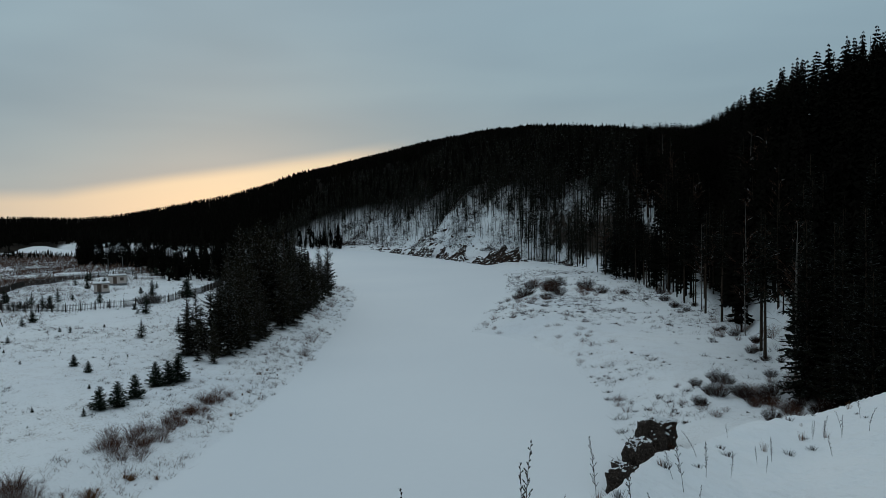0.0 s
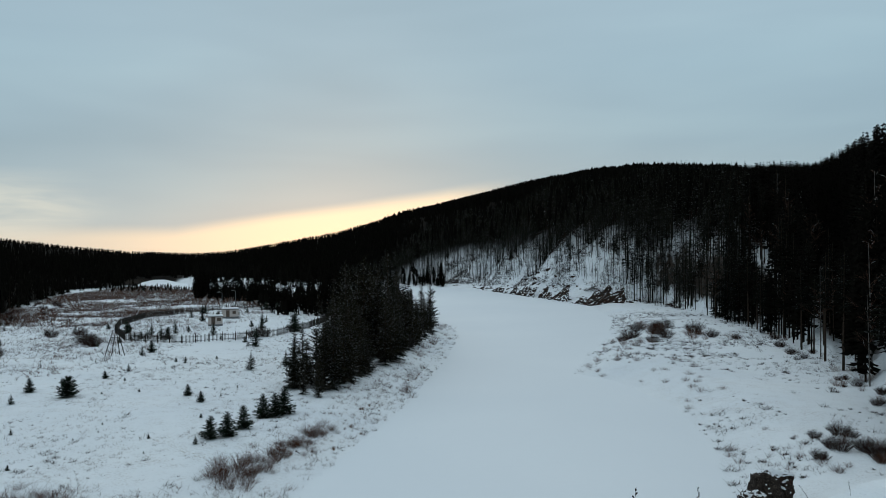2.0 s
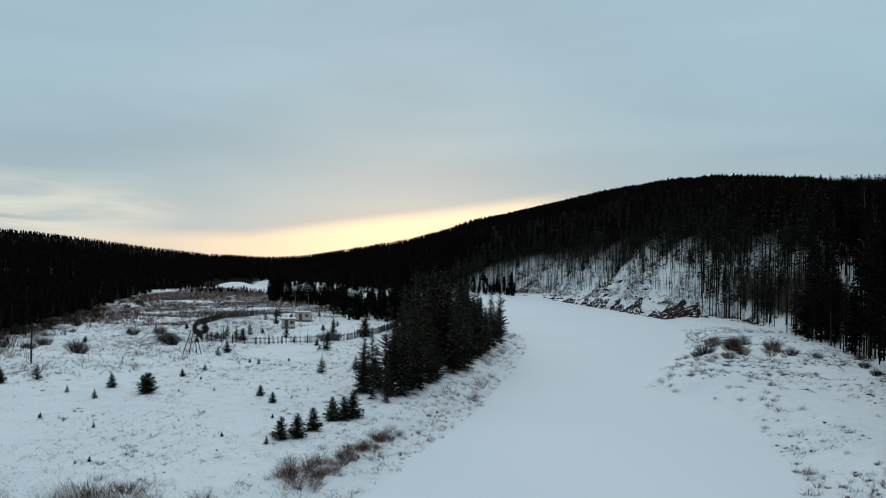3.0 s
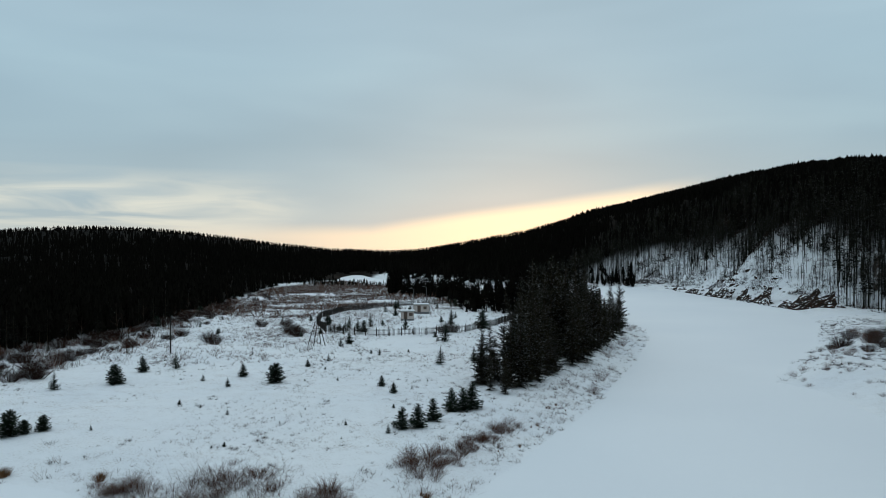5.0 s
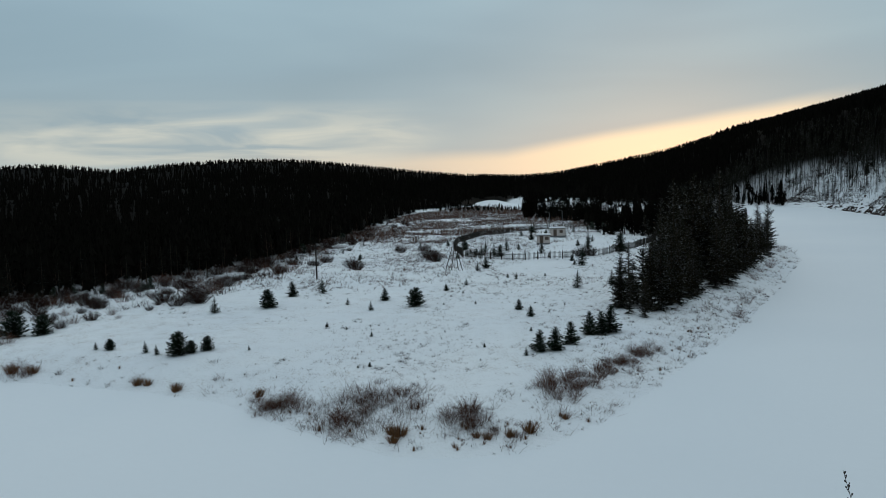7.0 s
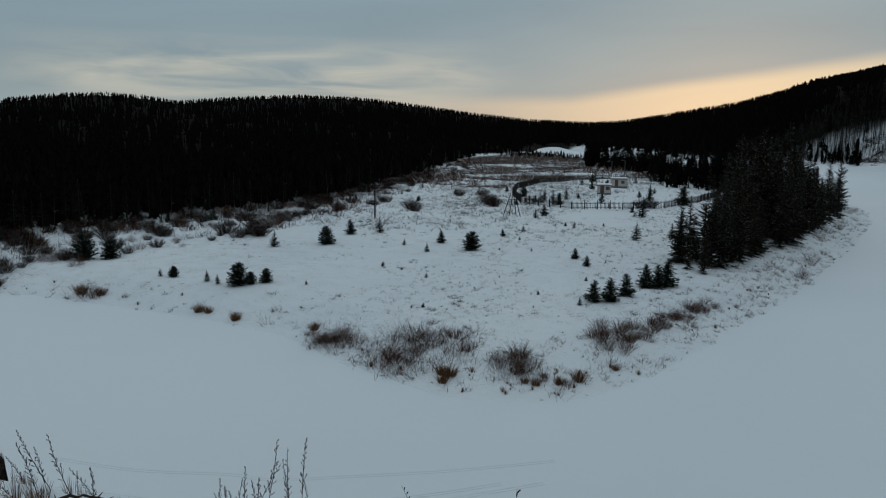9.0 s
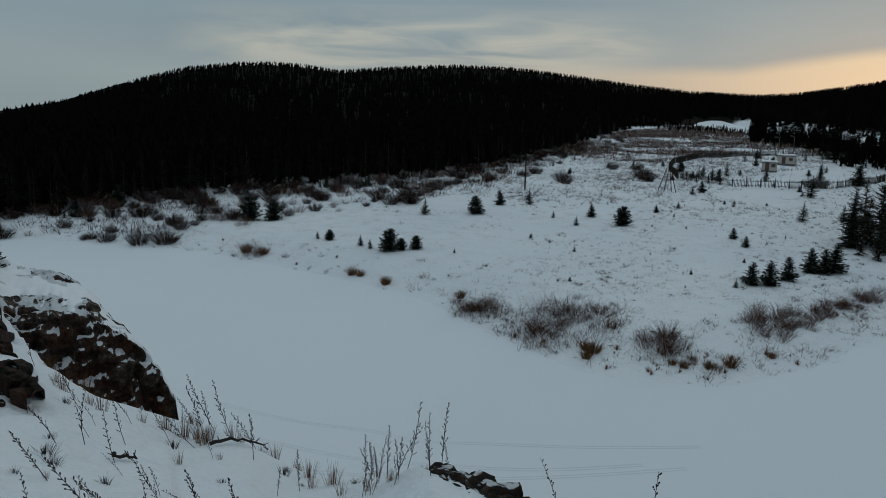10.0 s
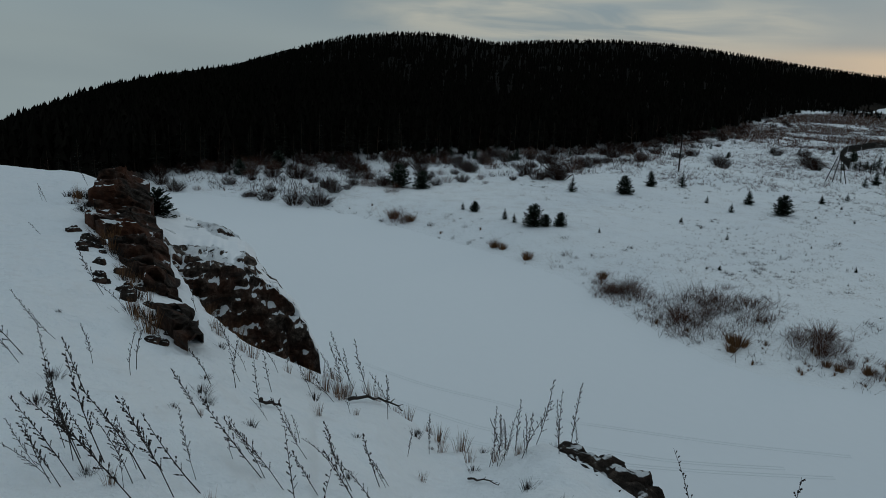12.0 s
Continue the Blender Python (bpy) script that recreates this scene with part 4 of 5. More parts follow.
for _ in range(46):
    i = rng.randrange(12, 18)
    (ax, ay), (bx, by) = FAR_BANK[i], FAR_BANK[i + 1]
    t, off = rng.random(), rng.uniform(0.8, 9.0)
    n = math.hypot(bx - ax, by - ay)
    RIGHT.append((ax + (bx - ax) * t - (by - ay) / n * off, ay + (by - ay) * t + (bx - ax) / n * off, rng.uniform(0.25, 0.6), 1))
# a dark thicket on the neck of the right bank
for cx, cy, sx, sy, n in ((39, 181, 3.5, 8.0, 13), (31, 160, 2.5, 4.0, 6), (47, 168, 2.5, 5.0, 7)):
    for _ in range(n):
        RIGHT.append((rng.gauss(cx, sx), rng.gauss(cy, sy), rng.uniform(0.5, 1.25), rng.choice((0, 2))))
# low brush at the foot of the near woods
for _ in range(44):
    RIGHT.append((rng.gauss(35.5, 2.6), rng.gauss(71, 5.5), rng.uniform(0.3, 0.8), rng.choice((0, 2, 2))))
for _ in range(46):
    az = rng.uniform(-32, -18)
    r = woods_edge(az) * rng.uniform(0.9, 1.06)
    RIGHT.append((-math.sin(radians(az)) * r, math.cos(radians(az)) * r, rng.uniform(0.3, 0.7), rng.choice((0, 2, 2))))
fresh = list(willows)
for x, y, s, k in SHRUBS + RIGHT + DARK:
    if river_distance(np.array([x]), np.array([y]))[0] < 0.2:
        continue
    args = (x, y, s, rng.uniform(0, 6.28), 0.0)
    if willows[k] in fresh:
        fresh.remove(willows[k])
        put(willows[k], *args)
    else:
        put_copy(willows[k], *args)
fresh = list(tufts)
TUFTS = [(-29.2, 51.9, 1.25, 0), (-30.0, 52.2, 0.9, 0), (-20.4, 56.7, 1.15, 0), (-21.4, 55.2, 0.8, 0), (-22.8, 54.0, 0.75, 0), (-23.6, 53.8, 0.6, 0), (-18.9, 61.1, 0.7, 0), (-61.5, 57.0, 1.1, 0), (-60.4, 57.2, 0.9, 0), (-56.2, 56.8, 1.1, 0), (-46.8, 57.4, 1.0, 0), (-69.5, 56.0, 0.7, 1), (-78.5, 55.8, 1.4, 0), (-76, 56.4, 1.2, 0), (-29.2, 51.0, 0.8, 0)]
for _ in range(56):
    i = rng.randrange(2, 18)
    (ax, ay), (bx, by) = MEADOW_EDGE[i], MEADOW_EDGE[i + 1]
    t, off = rng.random(), rng.uniform(1.0, 5.0)
    n = math.hypot(bx - ax, by - ay)
    TUFTS.append((ax + (bx - ax) * t - (by - ay) / n * off, ay + (by - ay) * t + (bx - ax) / n * off, rng.uniform(0.3, 0.8), 1))
for x, y, s, k in TUFTS:
    if river_distance(np.array([x]), np.array([y]))[0] < 0.3:
        continue
    args = (x, y, s, rng.uniform(0, 6.28), 0.0)
    if tufts[k] in fresh:
        fresh.remove(tufts[k])
        put(tufts[k], *args)
    else:
        put_copy(tufts[k], *args)


def sprigs(name, label, count, seed, region, test, low, high, mat, blades=4, width=0.02, lean=0.5):
    """Uncounted dry stalks poking out of the snow, joined."""
    gen = np.random.default_rng(seed)
    x, y = gen.uniform(region[0], region[1], count), gen.uniform(region[2], region[3], count)
    keep = test(x, y)
    x, y = x[keep], y[keep]
    z = lie(x, y)[0]
    n = len(x)
    h = low + (high - low) * gen.random(n) ** 1.7
    V, F = [], []
    for b in range(blades):
        a = gen.uniform(0, 6.28, n)
        out = h * gen.uniform(0.1, 1.9 * lean, n)
        w = width * (0.7 + 0.6 * gen.random(n))
        ox, oy = gen.normal(0, 0.42, n) * h, gen.normal(0, 0.42, n) * h
        ca, sa = np.cos(a), np.sin(a)
        bx, by = x + ox, y + oy
        V.append(np.stack([np.c_[bx - sa * w, by + ca * w, z - 0.05], np.c_[bx + sa * w, by - ca * w, z - 0.05],
                           np.c_[bx + ca * w * 1.6, by + sa * w * 1.6, z - 0.05], np.c_[bx + ca * out, by + sa * out, z + h * gen.uniform(0.15, 1.0, n)]], 1).reshape(-1, 3))
        base = np.arange(n) * 4 + b * n * 4
        F.append(np.concatenate([np.c_[base, base + 1, base + 3], np.c_[base + 1, base + 2, base + 3]]))
    return tagged(new(name, mesh_from(name, np.vstack(V), np.vstack(F), mat)), label, "dry stalks", kind="stuff")


def on_meadow(x, y):
    return (river_distance(x, y) > 0.4) & (0.8 * rough(x, y, 22.0, 71) + 0.9 * rough(x, y, 6.0, 73) + 0.7 * value_noise(x * 9.7, y * 9.7, 99) > 0.45 - 0.004 * np.clip(y - 60, 0, 100)) & (np.hypot(x, y) < woods_edge(np.degrees(np.arctan2(-x, y))))


sprigs("dry_stalks", "dry brown weed stalks scattered over the meadow snow", 15000, 41, (-130, -5, 46, 160), on_meadow, 0.08, 0.5, M_TWIG, 8, 0.013, 0.9)
sprigs("dry_stalks", "dry brown weeds on the far meadow", 17000, 42, (-190, -30, 120, 400), on_meadow, 0.2, 0.8, M_TWIG, 5, 0.03, 0.8)
sprigs("dry_stalks", "reddish-brown scrub at the far end of the meadow", 40000, 46, (-185, -50, 185, 440),
       lambda x, y: (river_distance(x, y) > 2) & (rough(x, y, 26.0, 79) + 0.6 * rough(x + 0.4 * y, y - 0.5 * x, 7.0, 80) + 1.1 * value_noise(x * 5.7, y * 5.7, 95) > -0.05 - 0.004 * np.clip(y - 230, 0, 200)) & (np.hypot(x, y) < woods_edge(np.degrees(np.arctan2(-x, y)))) & (((x + 66) / 27) ** 2 + ((y - 208) / 56) ** 2 > 1), 0.5, 1.6, M_TWIG, 6, 0.07, 0.6)
sprigs("dry_stalks", "brown scrub between the meadow and the woods", 16000, 47, (-165, -62, 105, 265),
       lambda x, y: (river_distance(x, y) > 2) & (rough(x, y, 20.0, 83) + 0.7 * rough(x + 0.4 * y, y - 0.5 * x, 5.0, 84) + 1.1 * value_noise(x * 5.7, y * 5.7, 94) > 0.1) & (np.hypot(x, y) < woods_edge(np.degrees(np.arctan2(-x, y)))) & (np.hypot(x, y) > 128), 0.35, 1.1, M_TWIG, 5, 0.03, 0.8)
sprigs("dry_stalks", "fine reddish-brown twigs in the bank thickets", 2600, 51, (-46, -17, 48, 64),
       lambda x, y: (river_distance(x, y) > 0.3) & (np.minimum(np.minimum(((x + 34.2) / 5.0) ** 2 + ((y - 55.4) / 4.6) ** 2, ((x + 25.2) / 2.4) ** 2 + ((y - 55.4) / 1.8) ** 2), ((x + 42.8) / 2.4) ** 2 + ((y - 55.0) / 1.5) ** 2) < 1 + 0.5 * rough(x, y, 1.6, 88)), 0.4, 1.7, M_TWIG, 8, 0.013, 0.8)


sprigs("snow_clumps", "dark clumps of bent grass in the meadow snow", 3600, 61, (-130, -8, 48, 175),
       lambda x, y: on_meadow(x, y) & (value_noise(x / 3.0, y / 3.0, 62) > 0.0), 0.12, 0.5, M_DARKTWIG, 22, 0.016, 0.9)
sprigs("snow_clumps", "dark clumps of bent grass on the snowy right bank", 2200, 63, (8, 66, 48, 235),
       lambda x, y: (river_distance(x, y) > 0.3) & (rough(x, y, 9.0, 77) + 0.6 * value_noise(x / 2.5, y / 2.5, 64) > 0.1), 0.15, 0.65, M_DARKTWIG, 26, 0.027, 0.9)
sprigs("snow_clumps", "brown clumps of bent grass along the meadow's bank", 1500, 65, (-115, -2, 44, 250),
       lambda x, y: (river_distance(x, y) > 0.1) & (river_distance(x, y) < 9) & (rough(x, y, 6.0, 66) > 0.0) & (x < 0), 0.15, 0.6, M_DARKTWIG, 22, 0.016, 0.9)


def before_woods(x, y):
    share = np.hypot(x, y) / woods_edge(np.degrees(np.arctan2(-x, y)))
    return (x < -40) & (share > 0.80) & (share < 1.02) & (river_distance(x, y) > 3) & (rough(x + 0.4 * y, y - 0.5 * x, 9.0, 87) + 0.9 * value_noise(x * 5.7, y * 5.7, 93) > 2.2 - 2.4 * share)


sprigs("dry_stalks", "dark leafless scrub along the foot of the woods", 26000, 50, (-150, -45, 10, 240), before_woods, 0.5, 1.9, M_DARKTWIG, 6, 0.034, 0.6)
sprigs("dry_stalks", "dark stubs of scrub at the water's edge", 9000, 48, (-115, -2, 44, 250),
       lambda x, y: (river_distance(x, y) > 0.1) & (river_distance(x, y) < 3.0) & (rough(x, y, 3.0, 85) > 0.15) & (x < 0), 0.1, 0.55, M_DARKTWIG, 11, 0.018, 0.9)
sprigs("dry_stalks", "thick brown scrub along the meadow's bank", 9000, 43, (-115, -2, 44, 250),
       lambda x, y: (river_distance(x, y) > 0.2) & (river_distance(x, y) < 6.5) & (rough(x, y, 5.0, 75) + 0.8 * value_noise(x * 9.7, y * 9.7, 97) > 0.0) & (x < 0), 0.2, 0.95, M_TWIG, 11, 0.016, 0.8)
sprigs("dry_stalks", "ragged brown weeds on the bank before the spruces", 4200, 49, (-34, -6, 52, 150),
       lambda x, y: (river_distance(x, y) > 0.2) & (river_distance(x, y) < 8.5) & (rough(x, y, 7.0, 86) + 0.9 * value_noise(x * 7.3, y * 7.3, 96) > 0.25), 0.15, 0.85, M_TWIG, 10, 0.015, 0.9)
sprigs("dry_stalks", "dry brown weeds over the snowy right bank", 14000, 44, (8, 66, 48, 250),
       lambda x, y: (river_distance(x, y) > 0.3) & (rough(x, y, 9.0, 77) + 0.7 * rough(x, y, 3.0, 76) + 0.9 * value_noise(x * 9.7, y * 9.7, 98) > 0.35), 0.1, 0.75, M_DARKTWIG, 9, 0.017, 0.9)
sprigs("dry_stalks", "scrub and fallen twigs on the snowy cliff", 60000, 45, (-45, 85, 250, 470),
       lambda x, y: (river_distance(x, y) > 1) & (rough(x, y, 12.0, 78) > -0.2) & (x > -0.05 * y) & (np.hypot(x, y) > 4 + woods_edge(np.degrees(np.arctan2(-x, y)))), 0.4, 1.6, M_DARKTWIG, 5, 0.08, 1.0)


sprigs("snow_clumps", "dark brush and fallen branches on the snowy cliff", 5200, 67, (-45, 85, 240, 470),
       lambda x, y: (river_distance(x, y) > 0.5) & (value_noise((x + 0.5 * y) / 7.0, (y - 0.5 * x) / 2.2, 68) > -0.1) & (x > -0.06 * y) & (np.hypot(x, y) > woods_edge(np.degrees(np.arctan2(-x, y))) - 6), 0.3, 1.3, M_DARKTWIG, 18, 0.05, 1.0)


# ---- rocks ----
def rock(rng, name, label, at, size, seed, turn=0.0, tilt=0.0, detail=4, layers=0.35, group="", flat=1.0, mat=None):
    """A weathered outcrop: a lump cut into ledges and cracked by noise."""
    bm = bmesh.new()
    bmesh.ops.create_icosphere(bm, subdivisions=detail, radius=1.0)
    for v in bm.verts:
        p = v.co.copy()
        q = Vector((p.x * size[0], p.y * size[1], p.z * size[2]))
        big = noise.noise(q * (0.9 / max(size)) * 2 + Vector((seed, 0, 0)))
        k = max(1.0, 1.3 / max(size))
        mid = noise.noise(q * 1.1 * k + Vector((0, seed, 0)))
        fine = noise.noise(q * 3.2 * k + Vector((0, 0, seed)))
        crack = abs(noise.noise(Vector((q.x * 0.9, q.y * 0.9, q.z * 0.25)) * k + Vector((seed, seed, 0))))
        # squarer than a ball
        box = p / max(abs(p.x), abs(p.y), abs(p.z))
        p = p.lerp(box * 0.85, 0.3)
        f = 1 + 0.30 * big + 0.18 * mid + 0.15 * fine + 0.09 * noise.noise(q * 7.5 * k) - 0.12 * max(0, 0.10 - crack) / 0.10
        z = p.z * f * size[2]
        step = layers * (0.8 + 0.4 * noise.noise(Vector((q.x * 0.3, q.y * 0.3, seed))))
        z = z * 0.84 + 0.16 * (math.floor(z / step) + min(1, (z / step % 1) * 1.8)) * step
        lid = size[2] * 0.6
        if z > lid:
            z = lid + (z - lid) * flat
        v.co = Vector((p.x * f * size[0], p.y * f * size[1], z))
    me = bpy.data.meshes.new(name)
    bm.to_mesh(me)
    bm.free()
    me.materials.append(mat or M_ROCK)
    me.polygons.foreach_set("use_smooth", [detail > 3] * len(me.polygons))
    ob = new(name, me)
    ob.matrix_basis = Matrix.Translation(at) @ Euler((0, radians(tilt), radians(turn))).to_matrix().to_4x4()
    return tagged(ob, label, "rock", group)


def polar(az, r, z=None):
    x, y = -math.sin(radians(az)) * r, math.cos(radians(az)) * r
    return (x, y, height(x, y) if z is None else z)


rock_rng = random.Random(4)
def seen_at(az, down):
    """Distance at which a line that falls by this angle from the hill's top meets the slope."""
    r = 4.0
    while r < 24.0 and polar(az, r)[2] < CAM_Z - r * math.tan(radians(down)):
        r += 0.4
    return r


def rock_wall(name, label, group, stations, seed, mat, rough_by, cols=130, ragged=0.6, cap_from=0.46, cap_deep=0.1, blocks=4):
    """A craggy outcrop along the hill's edge, with its load of snow: stations of (foot angle, foot fall, crest angle, crest fall, share of the steep face, foot distance, depth)."""
    rows = 84
    V, F, S, G = [], [], [], []
    us = np.linspace(0, 1, len(stations))
    cut = (0, 0.12, 0.45, 0.78, 0.88, 1.0)
    for i in range(cols + 1):
        u = i / cols
        fa, fd, ca, cd, face, fr, depth = (float(np.interp(u, us, [q[k] for q in stations])) for k in range(7))
        fa += ragged * (noise.noise(Vector((u * 9, seed, 0))) + 0.3 * noise.noise(Vector((u * 26, seed, 4))))
        ca += 0.5 * ragged * (noise.noise(Vector((u * 8, seed, 7))) + 0.8 * noise.noise(Vector((u * 24, seed, 9))))
        cd += 0.35 * ragged * noise.noise(Vector((u * 14, seed, 12)))
        foot = Vector(polar(fa, fr, CAM_Z - fr * math.tan(radians(fd))))
        cr, kr = fr + depth, fr + depth * 0.14
        crest = Vector(polar(ca, cr, CAM_Z - cr * math.tan(radians(cd))))
        knee = Vector(polar(fa + (ca - fa) * face, kr, CAM_Z - kr * math.tan(radians(fd + (cd - fd) * face))))
        away = Vector((crest.x, crest.y, 0)).normalized()
        line = [foot + Vector((0, 0, -5.0)) + away * 0.3, foot, knee, crest, crest + away * 0.9 + Vector((0, 0, -0.5)), crest + away * 2.2 + Vector((0, 0, -6.0))]
        for j in range(rows):
            v = j / (rows - 1)
            k = max(m for m in range(5) if v >= cut[m])
            p = line[k].lerp(line[k + 1], (v - cut[k]) / (cut[k + 1] - cut[k]))
            d1 = noise.voronoi(p * 0.8 + Vector((0, seed, 0)))[0]
            d2 = noise.voronoi(Vector((p.x * 2.3, p.y * 2.3, p.z * 1.5 + seed)))[0]
            block = min(0.26, d1[1] - d1[0]) - 0.13
            chip = min(0.25, d2[1] - d2[0]) - 0.12
            push = 0.6 * noise.noise(p * 0.8 + Vector((seed, 0, 0))) + 1.1 * block + 0.4 * chip + 0.24 * noise.noise(p * 2.6) + 0.12 * noise.noise(p * 6.0) + 0.05 * noise.noise(p * 13.0)
            hold = min(1.0, v * 7) * (1.0 if v < 0.5 else 0.55)
            V.append(p + (-away * 0.85 + Vector((0, 0, 0.5))) * push * rough_by * hold)
            # snow: a smooth sheet over the back, thinning out to nothing at its ragged edges
            edge = cap_from + 0.10 * noise.noise(Vector((u * 12, seed, 21))) + 0.06 * noise.noise(Vector((u * 40, seed, 22)))
            thick = cap_deep * min(1.0, (v - edge) * 16, (0.75 + 0.08 * noise.noise(Vector((u * 17, seed, 31))) - v) * 12, u * 25, (1 - u) * 25) + 0.12 * noise.noise(p * 1.1 + Vector((0, 0, seed)))
            S.append(p + Vector((0, 0, max(thick, -0.5))) + (away * 0.25 if v < edge else Vector()))
    for i in range(cols):
        for j in range(rows - 1):
            a = i * rows + j
            F.append((a, a + rows, a + rows + 1, a + 1))
            if j / (rows - 1) > cap_from - 0.16:
                G.append(F[-1])
    used = sorted({k for f in G for k in f})
    at = {k: n for n, k in enumerate(used)}
    root = thing(name, label, "rock", group)
    # the face breaks up into blocks side by side
    step = (rows - 1) * (cols // blocks + 1)
    for k in range(0, len(F), step):
        mine = F[k:k + step]
        low = mine[0][0]
        part("rock_block", mesh_from("rock_block", V[low:mine[-1][1] + 2], [[n - low for n in f] for f in mine], mat, True), root)
    if cap_deep:
        part("snow_cap", mesh_from("snow_cap", [S[k] for k in used], [[at[k] for k in f] for f in G], M_SNOW, True), root, "smooth snow lying on the rock")
    return root


# the upper outcrop: a broken, earthy ledge down the edge of the hill
UPPER = [(74.6, 8.9, 71.9, 8.6), (75.6, 11.2, 71.3, 11.2), (73.7, 13.3, 70.6, 13.8), (72.5, 15.3, 69.9, 16.0), (71.0, 17.9, 69.0, 18.2), (69.3, 20.2, 68.1, 19.6)]
rock_wall("rock_outcrop", "dark earthy rock ledge with reddish lichen and snow", "upper rock ledge",
          [(fa, fd, ca, cd, 0.6, min(seen_at(fa, fd), 21.0) - 0.55, deep) for (fa, fd, ca, cd), deep in zip(UPPER, (1.5, 1.2, 0.6, 0.35, 0.3, 0.25))], 3.1, M_LEDGE, 1.0, 200, 1.2, 0.66, 0)
# loose earthy rocks in the snow beside it
for i in range(30):
    t = rock_rng.random()
    az, down = 76.2 - 5.4 * t + rock_rng.uniform(-0.5, 0.9), 12.2 + 7.6 * t + rock_rng.uniform(-0.6, 1.2)
    r = seen_at(az, down)
    x, y, ground = polar(az, r)
    k = 0.0085 * r * rock_rng.uniform(0.4, 1.2)
    rock(rock_rng, "loose_rock", "small dark rock half sunk in snow", (x, y, ground - 0.1 * k), (1.2 * k, k, 0.9 * k), 3.1 + i * 2.7, rock_rng.uniform(0, 180), rock_rng.uniform(-35, 35), 4, 0.04, "loose rocks by the ledge", 1.0)
# the lower spur that stands over the river: snow on its back, a bare steep front
rock_wall("rock_spur", "dark limestone spur with rusty streaks and a snow-covered back", "lower rock spur",
          [(71.6, 13.6, 72.2, 10.6, 0.25, 15.5, 7.0), (69.8, 16.6, 69.2, 11.5, 0.32, 15.3, 6.0), (68.0, 18.8, 66.9, 12.4, 0.55, 15.0, 5.0), (66.0, 20.3, 65.0, 13.5, 0.72, 14.8, 4.0),
           (64.0, 21.4, 63.7, 15.6, 0.85, 14.6, 3.0), (62.0, 22.3, 62.2, 17.0, 0.93, 14.4, 2.4), (60.6, 23.0, 60.9, 19.0, 0.95, 14.3, 1.8), (59.5, 23.6, 59.8, 21.6, 0.95, 14.2, 1.2)], 11.7, M_SPUR, 0.95, 260, 0.5, 0.54, 0.05)
# small outcrops at the brink
for az, r, down, s in ((39.8, 7.3, 27.0, 0.34), (38.2, 7.2, 27.3, 0.42), (36.6, 6.95, 28.2, 0.46), (35.2, 6.6, 29.6, 0.46), (5.8, 5.8, 25.3, 0.2), (4.6, 5.9, 25.5, 0.16), (1.2, 6.0, 25.3, 0.2), (-0.4, 6.0, 25.6, 0.17)):
    x, y, _ = polar(az, r)
    rock(rock_rng, "brink_rock", "snow-capped reddish rock at the brink of the slope", (x, y, CAM_Z - r * math.tan(radians(down)) - s * 0.62), (s, s * 0.8, s * 0.75), 23.5 + az, 30 * az, 8, 4 if az < 10 else 5, 0.12, "brink rocks", 0.7)
# the outcrop on the right bank: leaning slabs under a cap of snow
for i, (x, y, z, a, b, c, tilt) in enumerate(((17.0, 55.2, 0.6, 1.5, 1.0, 1.5, 24), (18.8, 57.4, 1.3, 1.5, 1.1, 1.9, 20), (20.6, 59.6, 2.0, 1.6, 1.1, 2.0, 14), (22.2, 61.8, 2.0, 1.3, 1.2, 1.6, 4))):
    rock(rock_rng, "bank_rock", "dark rugged rock with a snow cap on the snowy bank", (x, y, z), (a, b, c), 31.5 + i * 1.9, 40 + 12 * i, tilt, 5, 0.16, "right bank rocks", 0.6, M_BANK if i < 3 else M_BURIED)
# the crag at the foot of the cliff over the river bend: terraces that lean back into the slope, broken by snow gullies
CRAG = [(0.0, -6, 420), (0.2, 5, 395), (0.4, 14, 367), (0.6, 22, 340), (0.8, 31, 310), (0.92, 38.5, 288), (1.0, 50, 284)]


def crag(label, t0, t1, tall):
    cols, rows = int(260 * (t1 - t0)), 13
    V, F = [], []
    for i in range(cols + 1):
        t = t0 + (t1 - t0) * i / cols
        x, y = float(interp(t, [(q[0], q[1]) for q in CRAG])), float(interp(t, [(q[0], q[2]) for q in CRAG]))
        end = min(1.0, 6 * (i / cols), 6 * (1 - i / cols))
        h = tall * end * max(0.12, 0.62 + 0.8 * noise.noise(Vector((t * 16, 1.7, 0))) + 0.55 * noise.noise(Vector((t * 55, 4.2, 0))))
        for j in range(rows):
            v = j / (rows - 1)
            z = h * v
            # inland set-back: treads and risers, rough in both directions
            back = 0.75 * (z + 0.8 * noise.noise(Vector((t * 60, z * 0.8, 2.0)))) + 0.9 * noise.noise(Vector((t * 130, z * 1.7, 5.0)))
            z += 0.55 * noise.noise(Vector((t * 90, v * 5, 9.0))) * end
            V.append((x + 0.92 * back, y + 0.38 * back + 0.5 * noise.noise(Vector((t * 160, v * 7, 3.0))), z - 0.35 if j else -0.6))
    for i in range(cols):
        for j in range(rows - 1):
            a = i * rows + j
            F.append((a, a + rows, a + rows + 1, a + 1))
    me = mesh_from("crag", V, F, M_CRAG)
    return tagged(new("crag", me), label, "rock", "crags over the bend")


